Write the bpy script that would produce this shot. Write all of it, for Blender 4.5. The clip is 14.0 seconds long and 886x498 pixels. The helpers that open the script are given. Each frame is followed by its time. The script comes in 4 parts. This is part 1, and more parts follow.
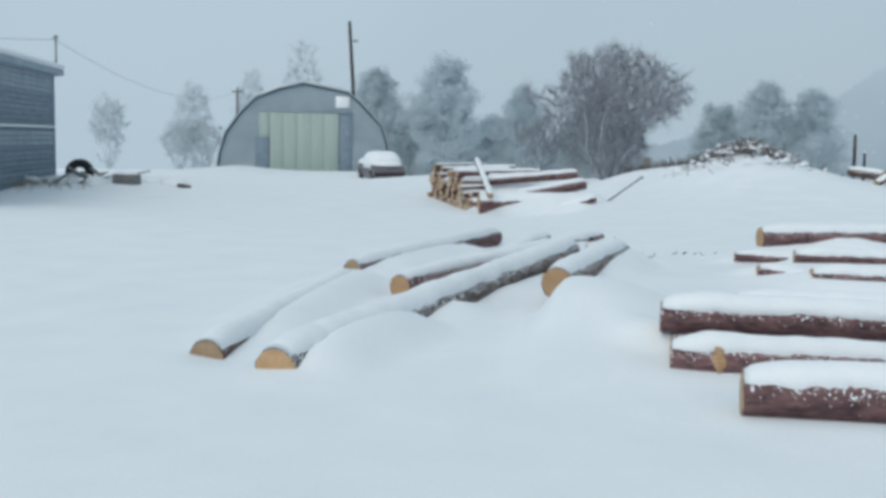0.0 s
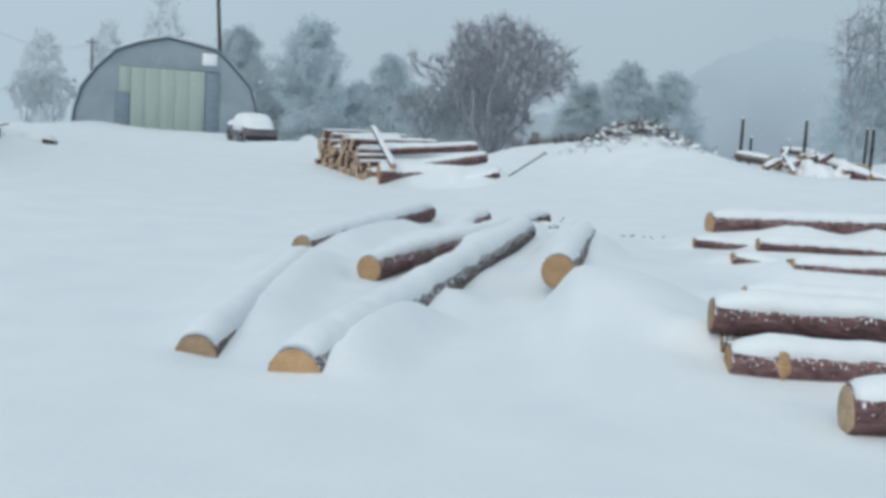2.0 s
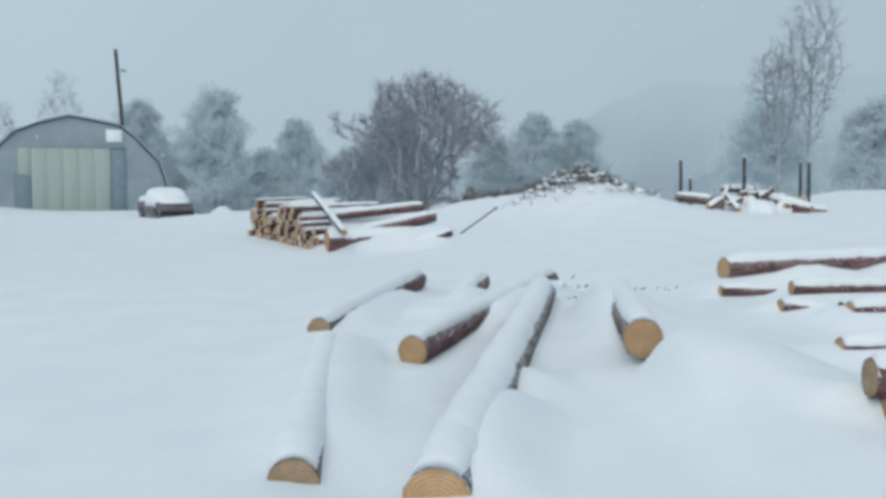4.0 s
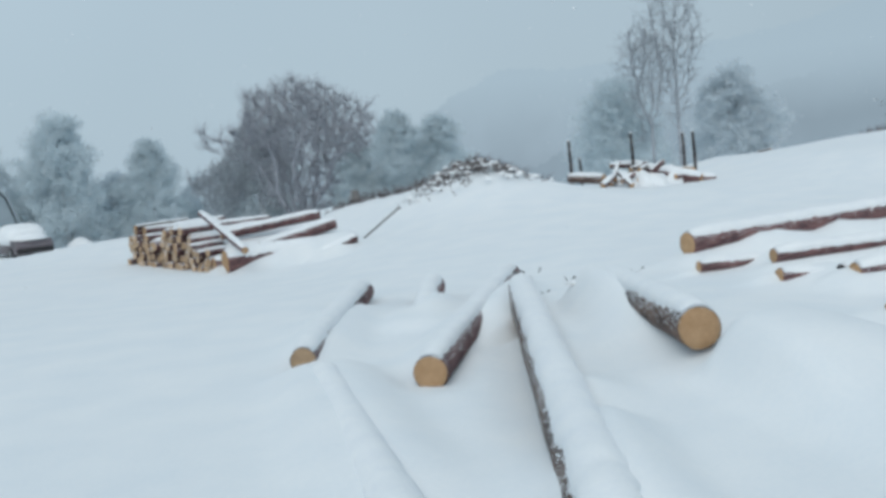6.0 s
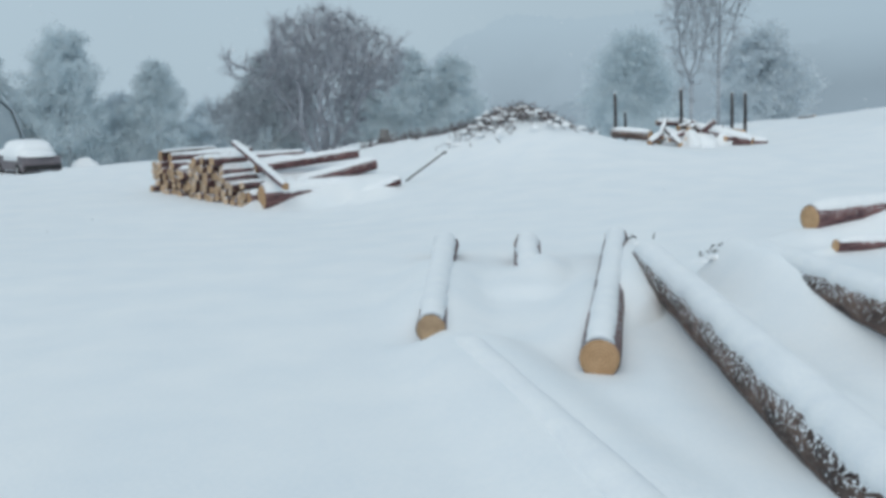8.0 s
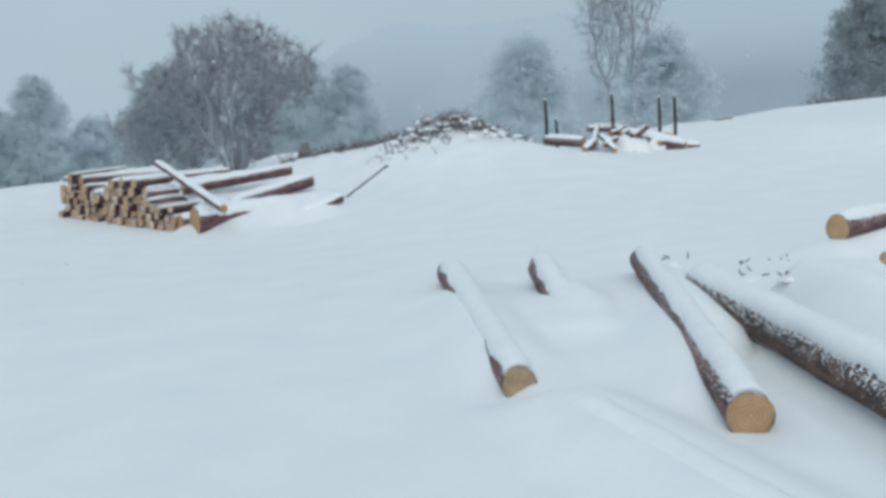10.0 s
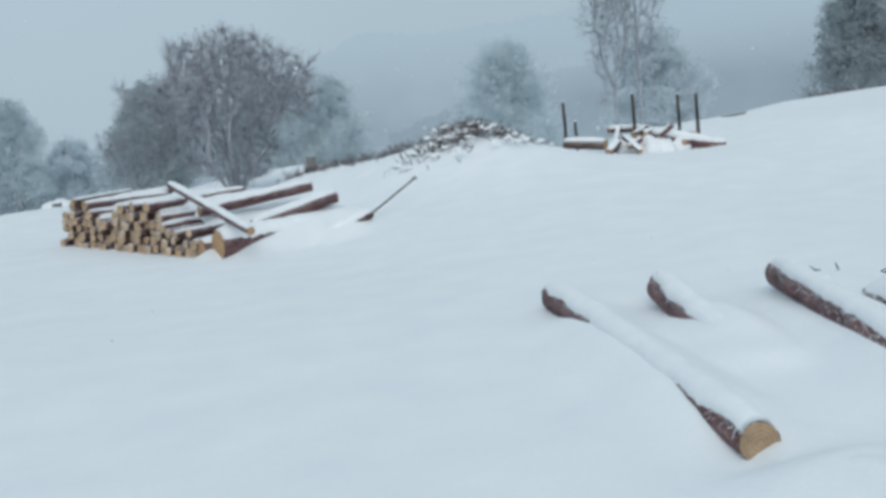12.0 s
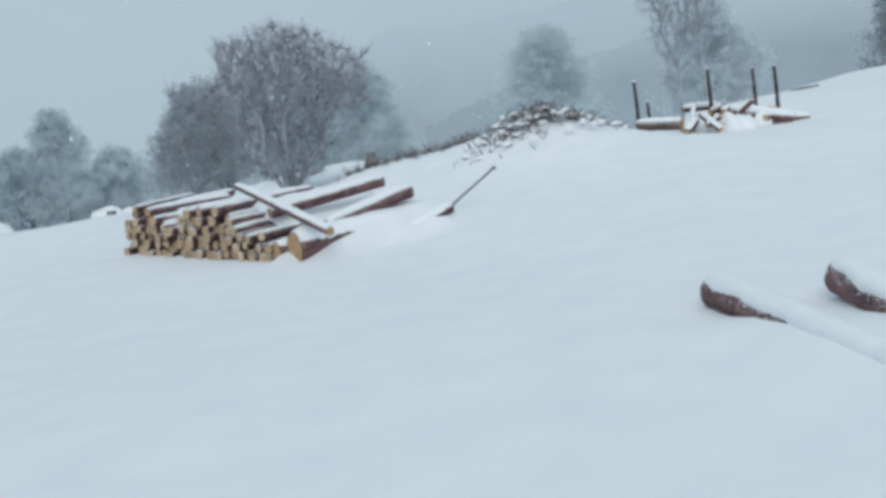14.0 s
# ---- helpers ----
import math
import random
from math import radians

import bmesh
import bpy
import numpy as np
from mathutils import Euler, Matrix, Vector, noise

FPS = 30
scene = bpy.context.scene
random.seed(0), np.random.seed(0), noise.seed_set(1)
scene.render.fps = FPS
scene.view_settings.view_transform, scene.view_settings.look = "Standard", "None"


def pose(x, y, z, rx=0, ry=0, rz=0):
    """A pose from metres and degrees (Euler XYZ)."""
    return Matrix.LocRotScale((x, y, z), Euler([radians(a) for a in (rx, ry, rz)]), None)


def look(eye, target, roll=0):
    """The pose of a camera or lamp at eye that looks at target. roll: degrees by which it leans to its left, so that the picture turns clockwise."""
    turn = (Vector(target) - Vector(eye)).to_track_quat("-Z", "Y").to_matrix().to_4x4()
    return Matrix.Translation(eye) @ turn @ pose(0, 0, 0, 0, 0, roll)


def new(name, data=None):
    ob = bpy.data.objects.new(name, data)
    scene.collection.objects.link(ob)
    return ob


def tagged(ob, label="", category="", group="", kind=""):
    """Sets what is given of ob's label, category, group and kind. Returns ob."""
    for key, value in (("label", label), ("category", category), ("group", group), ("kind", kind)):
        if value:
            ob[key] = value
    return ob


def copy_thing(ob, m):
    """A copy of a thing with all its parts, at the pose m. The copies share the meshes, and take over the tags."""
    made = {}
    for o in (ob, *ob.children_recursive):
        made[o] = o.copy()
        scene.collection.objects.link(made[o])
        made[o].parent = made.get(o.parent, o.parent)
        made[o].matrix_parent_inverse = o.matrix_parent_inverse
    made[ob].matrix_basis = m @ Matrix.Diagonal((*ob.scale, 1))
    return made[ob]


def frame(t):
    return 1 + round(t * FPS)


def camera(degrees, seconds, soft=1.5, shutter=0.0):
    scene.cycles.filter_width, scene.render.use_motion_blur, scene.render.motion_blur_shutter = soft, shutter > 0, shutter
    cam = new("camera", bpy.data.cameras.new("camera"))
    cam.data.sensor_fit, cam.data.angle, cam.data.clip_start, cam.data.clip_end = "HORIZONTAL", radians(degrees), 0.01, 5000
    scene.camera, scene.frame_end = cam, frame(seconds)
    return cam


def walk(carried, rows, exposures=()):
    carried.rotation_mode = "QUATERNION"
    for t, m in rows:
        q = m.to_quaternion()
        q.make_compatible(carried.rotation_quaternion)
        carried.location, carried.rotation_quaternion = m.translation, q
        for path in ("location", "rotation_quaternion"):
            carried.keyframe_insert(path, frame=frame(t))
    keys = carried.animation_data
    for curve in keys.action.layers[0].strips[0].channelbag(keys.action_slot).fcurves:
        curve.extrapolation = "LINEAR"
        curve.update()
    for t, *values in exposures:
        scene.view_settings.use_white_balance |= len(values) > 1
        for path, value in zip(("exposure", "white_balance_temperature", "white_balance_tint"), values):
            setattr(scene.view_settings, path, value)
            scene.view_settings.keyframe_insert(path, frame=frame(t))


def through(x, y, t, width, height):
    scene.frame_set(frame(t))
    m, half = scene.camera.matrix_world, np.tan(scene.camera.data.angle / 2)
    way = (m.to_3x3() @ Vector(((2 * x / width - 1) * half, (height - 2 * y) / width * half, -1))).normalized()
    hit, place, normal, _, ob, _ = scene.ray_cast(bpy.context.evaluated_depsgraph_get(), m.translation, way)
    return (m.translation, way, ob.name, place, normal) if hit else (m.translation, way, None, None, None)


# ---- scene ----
import collections

cam = camera(48.0, 14.0, soft=3.7)
PATH = [
    (0, (2.29, -1.287, 1.771), (1.84, 0.65, 1.552), 1.3),
    (0.5, (1.852, -1.173, 1.768), (1.462, 0.779, 1.575), 3.0),
    (1, (1.527, -0.927, 1.715), (1.241, 1.035, 1.453), 0.5),
    (1.5, (1.162, -0.787, 1.721), (0.796, 1.159, 1.438), 1.6),
    (2, (0.772, -0.502, 1.722), (0.624, 1.475, 1.453), 4.0),
    (2.5, (0.43, -0.19, 1.687), (0.366, 1.785, 1.38), -0.6),
    (3, (0.0, 0.0, 1.7), (0.0, 1.987, 1.473), 1.5),
    (3.5, (-0.301, 0.249, 1.686), (-0.214, 2.242, 1.54), -1.4),
    (4, (-0.644, 0.549, 1.681), (-0.604, 2.544, 1.535), 0.2),
    (4.2, (-0.806, 0.631, 1.652), (-0.681, 2.619, 1.472), 0.9),
    (6.3, (-2.006, 1.859, 1.726), (-1.685, 3.826, 1.57), -5.7),
    (6.5, (-2.13, 1.945, 1.759), (-1.861, 3.915, 1.552), -4.8),
    (7, (-2.428, 2.361, 1.722), (-2.058, 4.318, 1.533), -0.2),
    (7.5, (-2.618, 2.733, 1.772), (-2.241, 4.69, 1.604), -3.8),
    (8, (-2.937, 3.122, 1.803), (-2.603, 5.075, 1.531), -1.5),
    (8.5, (-3.222, 3.43, 1.828), (-2.758, 5.361, 1.592), 0.4),
    (8.7, (-3.296, 3.627, 1.804), (-2.824, 5.555, 1.558), -1.7),
    (10.8, (-4.462, 5.247, 1.998), (-3.88, 7.142, 1.733), -3.2),
    (11, (-4.526, 5.439, 2.002), (-3.943, 7.335, 1.741), -3.8),
    (11.5, (-4.641, 5.855, 2.001), (-4.174, 7.783, 1.751), -8.3),
    (12, (-4.929, 6.275, 2.004), (-4.326, 8.165, 1.751), -5.2),
    (12.5, (-5.167, 6.563, 1.989), (-4.665, 8.486, 1.766), -10.9),
    (13, (-5.454, 6.881, 2.036), (-4.986, 8.804, 1.748), -6.0),
    (13.5, (-5.559, 7.336, 2.016), (-5.03, 9.241, 1.712), -2.3),
    (14, (-5.496, 7.656, 2.023), (-4.967, 9.567, 1.762), -7.9),
]
walk(cam, [(t, look(eye, target, roll)) for t, eye, target, roll in PATH])

# ---- light ----
world = bpy.data.worlds.new("overcast_sky")
scene.world = world
world.use_nodes = True
wn, wl = world.node_tree.nodes, world.node_tree.links
sky = wn.new("ShaderNodeTexSky")
sky.sky_type, sky.sun_disc = "NISHITA", False
sky.sun_elevation, sky.sun_rotation = radians(42), radians(200)
sky.air_density, sky.dust_density = 1.0, 6.0
dim = wn.new("ShaderNodeMix")
dim.data_type, dim.blend_type = "RGBA", "MULTIPLY"
dim.inputs["Factor"].default_value = 1.0
wl.new(sky.outputs[0], dim.inputs["A"])
dim.inputs["B"].default_value = (0.08, 0.08, 0.08, 1)
cloud = wn.new("ShaderNodeTexNoise")
cloud.inputs["Scale"].default_value, cloud.inputs["Detail"].default_value = 1.3, 3.0
ramp = wn.new("ShaderNodeValToRGB")
ramp.color_ramp.elements[0].position, ramp.color_ramp.elements[1].position = 0.3, 0.75
ramp.color_ramp.elements[0].color, ramp.color_ramp.elements[1].color = (0.455, 0.585, 0.68, 1), (0.535, 0.675, 0.77, 1)
wl.new(cloud.outputs["Fac"], ramp.inputs["Fac"])
mix = wn.new("ShaderNodeMix")
mix.data_type = "RGBA"
mix.inputs["Factor"].default_value = 0.9
wl.new(dim.outputs["Result"], mix.inputs["A"])
wco, wsep, wmr, dull = wn.new("ShaderNodeTexCoord"), wn.new("ShaderNodeSeparateXYZ"), wn.new("ShaderNodeMapRange"), wn.new("ShaderNodeMix")
wl.new(wco.outputs["Generated"], wsep.inputs[0])
wl.new(wsep.outputs["X"], wmr.inputs["Value"])
wmr.inputs["From Min"].default_value, wmr.inputs["From Max"].default_value = -0.45, 0.6
wmr.inputs["To Min"].default_value, wmr.inputs["To Max"].default_value = 0.0, 0.36
dull.data_type = "RGBA"
wl.new(wmr.outputs[0], dull.inputs["Factor"])
wl.new(ramp.outputs["Color"], dull.inputs["A"])
dull.inputs["B"].default_value = (0.26, 0.34, 0.40, 1)
wl.new(dull.outputs["Result"], mix.inputs["B"])
wl.new(mix.outputs["Result"], wn["Background"].inputs["Color"])
wn["Background"].inputs["Strength"].default_value = 1.0

sun = new("sun", bpy.data.lights.new("sun", "SUN"))
sun.data.energy, sun.data.angle, sun.data.color = 1.0, radians(40), (1.0, 0.97, 0.92)
sun.matrix_basis = look((-8, -20, 22), (0, 5, 0))


# ---- materials ----
def material(name, low, high, scale=6.0, rough=0.8, bump=0.0, bump_scale=None, stretch=(1, 1, 1), spread=(0.35, 0.65), metal=0.0, vary=0.0, flecks=0.0, rings=0.0):
    """A two-tone noisy surface with a finer grain over it, in object space."""
    m = bpy.data.materials.new(name)
    m.use_nodes = True
    n, l = m.node_tree.nodes, m.node_tree.links
    bsdf = n["Principled BSDF"]
    bsdf.inputs["Roughness"].default_value, bsdf.inputs["Metallic"].default_value = rough, metal
    bsdf.inputs["Specular IOR Level"].default_value = 0.25
    co, mp = n.new("ShaderNodeTexCoord"), n.new("ShaderNodeMapping")
    mp.inputs["Scale"].default_value = stretch
    l.new(co.outputs["Object"], mp.inputs["Vector"])
    big, fine = n.new("ShaderNodeTexNoise"), n.new("ShaderNodeTexNoise")
    big.inputs["Scale"].default_value, big.inputs["Detail"].default_value = scale, 4.0
    fine.inputs["Scale"].default_value, fine.inputs["Detail"].default_value = bump_scale or scale * 6, 5.0
    l.new(mp.outputs[0], big.inputs["Vector"])
    l.new(mp.outputs[0], fine.inputs["Vector"])
    add = n.new("ShaderNodeMath")
    add.operation = "MULTIPLY_ADD"
    add.inputs[1].default_value = 0.35
    l.new(fine.outputs["Fac"], add.inputs[0])
    sc = n.new("ShaderNodeMath")
    sc.operation = "MULTIPLY"
    sc.inputs[1].default_value = 0.65
    l.new(big.outputs["Fac"], sc.inputs[0])
    l.new(sc.outputs[0], add.inputs[2])
    r = n.new("ShaderNodeValToRGB")
    r.color_ramp.elements[0].position, r.color_ramp.elements[1].position = spread
    r.color_ramp.elements[0].color, r.color_ramp.elements[1].color = (*low, 1), (*high, 1)
    l.new(add.outputs[0], r.inputs["Fac"])
    out = r.outputs["Color"]
    if vary:
        info, hsv, mr = n.new("ShaderNodeObjectInfo"), n.new("ShaderNodeHueSaturation"), n.new("ShaderNodeMapRange")
        mr.inputs["To Min"].default_value, mr.inputs["To Max"].default_value = 1 - vary, 1 + vary
        l.new(info.outputs["Random"], mr.inputs["Value"])
        l.new(mr.outputs[0], hsv.inputs["Value"])
        l.new(out, hsv.inputs["Color"])
        out = hsv.outputs["Color"]
    if rings:
        wave, soft_, mul = n.new("ShaderNodeTexWave"), n.new("ShaderNodeMapRange"), n.new("ShaderNodeMix")
        wave.wave_type, wave.rings_direction = "RINGS", "Y"
        wave.inputs["Scale"].default_value, wave.inputs["Distortion"].default_value, wave.inputs["Detail"].default_value = rings, 2.5, 3.0
        l.new(co.outputs["Object"], wave.inputs["Vector"])
        soft_.inputs["To Min"].default_value, soft_.inputs["To Max"].default_value = 0.80, 1.06
        l.new(wave.outputs["Fac"], soft_.inputs["Value"])
        mul.data_type, mul.blend_type = "RGBA", "MULTIPLY"
        mul.inputs["Factor"].default_value = 1.0
        l.new(out, mul.inputs["A"])
        l.new(soft_.outputs[0], mul.inputs["B"])
        out = mul.outputs["Result"]
    if flecks:
        dots, edge, blend = n.new("ShaderNodeTexNoise"), n.new("ShaderNodeMapRange"), n.new("ShaderNodeMix")
        dots.inputs["Scale"].default_value, dots.inputs["Detail"].default_value = 42.0, 8.0
        l.new(co.outputs["Object"], dots.inputs["Vector"])
        edge.inputs["From Min"].default_value, edge.inputs["From Max"].default_value = flecks, flecks + 0.03
        geo, sep_n, cling = n.new("ShaderNodeNewGeometry"), n.new("ShaderNodeSeparateXYZ"), n.new("ShaderNodeMath")
        l.new(geo.outputs["Normal"], sep_n.inputs[0])
        cling.operation, cling.inputs[1].default_value = "MULTIPLY_ADD", 0.16
        l.new(sep_n.outputs["Z"], cling.inputs[0])
        l.new(dots.outputs["Fac"], cling.inputs[2])
        l.new(cling.outputs[0], edge.inputs["Value"])
        blend.data_type = "RGBA"
        l.new(edge.outputs[0], blend.inputs["Factor"])
        l.new(out, blend.inputs["A"])
        blend.inputs["B"].default_value = (0.82, 0.85, 0.88, 1)
        out = blend.outputs["Result"]
    l.new(out, bsdf.inputs["Base Color"])
    if bump:
        b = n.new("ShaderNodeBump")
        b.inputs["Strength"].default_value, b.inputs["Distance"].default_value = 1.0, bump
        l.new(fine.outputs["Fac"], b.inputs["Height"])
        l.new(b.outputs[0], bsdf.inputs["Normal"])
    return m


def leafy(name, low, high, scale, through):
    """A matt two-tone surface that lets part of the light through, as needles do."""
    m = material(name, low, high, scale, 0.95, 0, scale * 5, vary=0.06)
    n, l = m.node_tree.nodes, m.node_tree.links
    ramp_ = [q for q in n if q.bl_idname == "ShaderNodeHueSaturation"][0]
    tr, mx = n.new("ShaderNodeBsdfTranslucent"), n.new("ShaderNodeMixShader")
    n["Principled BSDF"].inputs["Specular IOR Level"].default_value = 0.0
    l.new(ramp_.outputs["Color"], tr.inputs["Color"])
    mx.inputs["Fac"].default_value = through
    l.new(n["Principled BSDF"].outputs[0], mx.inputs[1])
    l.new(tr.outputs[0], mx.inputs[2])
    l.new(mx.outputs[0], n["Material Output"].inputs["Surface"])
    return m


SNOW = material("snow", (0.80, 0.84, 0.87), (0.87, 0.89, 0.90), 1.2, 0.75, 0.004, 30)
SNOW_CAP = material("snow_cap", (0.82, 0.85, 0.88), (0.88, 0.90, 0.91), 5, 0.75, 0.006, 40)
BARK = material("pine_bark", (0.075, 0.046, 0.052), (0.25, 0.14, 0.135), 7, 0.9, 0.02, 28, (1, 0.35, 1), (0.36, 0.66), vary=0.2, flecks=0.655)
BARK_GREY = material("grey_bark", (0.05, 0.04, 0.038), (0.21, 0.145, 0.12), 8, 0.9, 0.02, 30, (1, 0.35, 1), (0.36, 0.66), vary=0.15, flecks=0.615)
CUT = material("sawn_wood", (0.41, 0.245, 0.125), (0.60, 0.40, 0.24), 9, 0.8, 0.003, 60, (1, 1, 1), (0.3, 0.7), vary=0.15, rings=13.0)
CUT_OLD = material("weathered_sawn_wood", (0.32, 0.22, 0.14), (0.60, 0.43, 0.28), 9, 0.8, 0.003, 60, vary=0.2, rings=13.0)
CUT_SNOWY = material("snow_flecked_sawn_wood", (0.33, 0.225, 0.145), (0.62, 0.46, 0.31), 9, 0.8, 0.003, 60, vary=0.25, flecks=0.59)
DARK_WOOD = material("dark_wet_wood", (0.035, 0.032, 0.035), (0.09, 0.075, 0.07), 12, 0.8, 0.005, 60, vary=0.2)
GREY_WOOD = material("grey_weathered_wood", (0.14, 0.14, 0.145), (0.27, 0.26, 0.25), 5, 0.85, 0.004, 40, (1, 1, 4))
# Bush twigs lighter than bark: the haze is mixed into their colour.
TWIG = material("hazed_twigs", (0.27, 0.285, 0.325), (0.47, 0.49, 0.535), 3, 0.9, 0, None, vary=0.1)
# Almost white, so that distant twigs melt into the sky like haze.
FAR_TWIG = material("far_haze_twigs", (0.66, 0.73, 0.78), (0.82, 0.88, 0.91), 2, 0.9)
# Birch and shrub tone raised by painted haze.
BIRCH = material("hazed_birch", (0.27, 0.295, 0.33), (0.47, 0.51, 0.55), 2, 0.9)
BROWN = material("brown_dead_stalks", (0.085, 0.075, 0.08), (0.25, 0.215, 0.215), 4, 0.9)
# Needle colours hold painted haze: far ones palest, near ones least.
NEEDLE = leafy("hazed_pine_needles", (0.66, 0.73, 0.76), (0.70, 0.765, 0.795), 0.8, 0.5)
NEAR_NEEDLE = leafy("lightly_hazed_needles", (0.44, 0.49, 0.515), (0.49, 0.54, 0.565), 0.8, 0.5)
FAR_NEEDLE = leafy("heavily_hazed_needles", (0.67, 0.73, 0.765), (0.73, 0.785, 0.82), 0.7, 0.5)
# Pine trunks, paled by the same painted haze as the needles.
TRUNK = material("hazed_trunk", (0.34, 0.37, 0.40), (0.52, 0.56, 0.59), 4, 0.9)
# Shed wall and roof metal, with haze over distance put into the grey.
TIN = material("hazed_sheet_metal", (0.25, 0.31, 0.35), (0.33, 0.39, 0.43), 0.8, 0.7, 0.002, 30)
ROOF_TIN = material("hazed_roof_metal", (0.26, 0.32, 0.36), (0.34, 0.40, 0.44), 1.5, 0.8)
GREEN_DOOR = material("pale_green_painted_boards", (0.35, 0.43, 0.40), (0.42, 0.49, 0.44), 0.7, 0.7, 0.002, 12, (6, 6, 0.5))
# Board colour lightened to take in the haze.
HUT_WALL = material("blue_grey_boards", (0.165, 0.215, 0.265), (0.24, 0.30, 0.35), 1.5, 0.85, 0.003, 20, (1, 1, 4), vary=0.10)
HUT_TRIM = material("frosted_pale_boards", (0.24, 0.30, 0.35), (0.36, 0.43, 0.48), 1.5, 0.85, 0.003, 20, vary=0.08)
CAR_PAINT = material("dark_car_paint", (0.13, 0.125, 0.14), (0.19, 0.165, 0.18), 3, 0.5)
GLASS = material("dark_car_glass", (0.03, 0.035, 0.04), (0.06, 0.07, 0.08), 3, 0.1)
RUBBER = material("black_rubber", (0.02, 0.02, 0.022), (0.05, 0.05, 0.052), 8, 0.9)
STEEL = material("dull_steel", (0.20, 0.21, 0.22), (0.34, 0.35, 0.36), 8, 0.5, metal=0.6)
GRASS = material("dead_frosted_grass", (0.22, 0.19, 0.14), (0.48, 0.44, 0.38), 4, 0.9)


# ---- mesh helpers ----
def mesh_object(name, verts, faces, mat, smooth=True):
    me = bpy.data.meshes.new(name)
    me.from_pydata([tuple(v) for v in verts], [], faces)
    me.update()
    if smooth:
        me.polygons.foreach_set("use_smooth", [True] * len(me.polygons))
    me.materials.append(mat)
    return new(name, me)


def part(name, data, mat, parent, label="", smooth=True):
    """One mesh under a thing or under a part; data is (verts, faces)."""
    ob = mesh_object(name, data[0], data[1], mat, smooth)
    ob.parent = parent
    return tagged(ob, label)


def thing(name, m, label, category, group=""):
    ob = new(name)
    ob.empty_display_size = 0.2
    ob.matrix_basis = m
    return tagged(ob, label, category, group)


def join(*meshes):
    verts, faces = [], []
    for v, f in meshes:
        k = len(verts)
        verts.extend(v)
        faces.extend([tuple(i + k for i in q) for q in f])
    return verts, faces


def box(x0, y0, z0, x1, y1, z1, bevel=0.02):
    bm = bmesh.new()
    bmesh.ops.create_cube(bm, size=1)
    bmesh.ops.scale(bm, vec=(x1 - x0, y1 - y0, z1 - z0), verts=bm.verts)
    bmesh.ops.translate(bm, vec=((x0 + x1) / 2, (y0 + y1) / 2, (z0 + z1) / 2), verts=bm.verts)
    if bevel:
        bmesh.ops.bevel(bm, geom=bm.edges[:], offset=bevel, segments=1, affect="EDGES")
    bm.verts.index_update()
    out = [v.co.copy() for v in bm.verts], [tuple(v.index for v in f.verts) for f in bm.faces]
    bm.free()
    return out


def tube(a, b, r0, r1, sides=5):
    """A tapered stick from a to b, closed at both ends."""
    a, b = Vector(a), Vector(b)
    q = (b - a).to_track_quat("Z", "Y")
    v = []
    for c, r in ((a, r0), (b, r1)):
        for i in range(sides):
            w = 2 * math.pi * i / sides
            v.append(c + q @ Vector((r * math.cos(w), r * math.sin(w), 0)))
    f = [(i, (i + 1) % sides, sides + (i + 1) % sides, sides + i) for i in range(sides)]
    f += [tuple(range(sides - 1, -1, -1)), tuple(range(sides, 2 * sides))]
    return v, f


def plank(a, b, w, h):
    """A squared board from a to b."""
    a, b = Vector(a), Vector(b)
    q = (b - a).to_track_quat("Y", "Z")
    n = (b - a).length
    v, f = box(-w / 2, 0, -h / 2, w / 2, n, h / 2, min(w, h) * 0.12)
    return [a + q @ p for p in v], f


def along(a, b):
    """The pose at a whose y axis points to b."""
    a, b = Vector(a), Vector(b)
    return Matrix.Translation(a) @ (b - a).to_track_quat("Y", "Z").to_matrix().to_4x4()


def blob(rx, ry, rz, seed=0, rough=0.25, rings=7, sides=12, square=1.0):
    """A lumpy dome, flat underneath."""
    v, f = [], []
    for i in range(rings):
        u = 0.5 * math.pi * i / rings
        for j in range(sides):
            w = 2 * math.pi * j / sides
            p = Vector((math.cos(u) * math.cos(w), math.cos(u) * math.sin(w), math.sin(u)))
            k = 1 + rough * noise.noise(p * 1.7 + Vector((seed * 7.3, 0, seed)))
            p = Vector([math.copysign(abs(c) ** square, c) for c in p])
            v.append(Vector((p.x * rx * k, p.y * ry * k, p.z * rz * k)))
    v.append(Vector((0, 0, rz)))
    for i in range(rings - 1):
        for j in range(sides):
            f.append((i * sides + j, i * sides + (j + 1) % sides, (i + 1) * sides + (j + 1) % sides, (i + 1) * sides + j))
    t = (rings - 1) * sides
    f += [(t + j, t + (j + 1) % sides, len(v) - 1) for j in range(sides)]
    f.append(tuple(range(sides - 1, -1, -1)))
    return v, f


# ---- logs: shapes ----
def log_body(n, r0, r1, seed, sides=16, bend=0.0):
    rings = max(4, int(n / 0.16))
    v, f = [], []
    for i in range(rings + 1):
        t = i / rings
        for j in range(sides):
            w = 2 * math.pi * j / sides
            r = r0 + (r1 - r0) * t
            r *= 1 + 0.07 * noise.noise(Vector((math.cos(w) * 1.3, t * n * 1.4, math.sin(w) * 1.3 + seed * 3.1)))
            r *= 1 + 0.035 * noise.noise(Vector((math.cos(w) * 5, t * n * 7, math.sin(w) * 5 + seed)))
            v.append(Vector((r * math.cos(w) + bend * math.sin(math.pi * t), t * n, r * math.sin(w))))
    for i in range(rings):
        for j in range(sides):
            f.append((i * sides + j, (i + 1) * sides + j, (i + 1) * sides + (j + 1) % sides, i * sides + (j + 1) % sides))
    return v, f


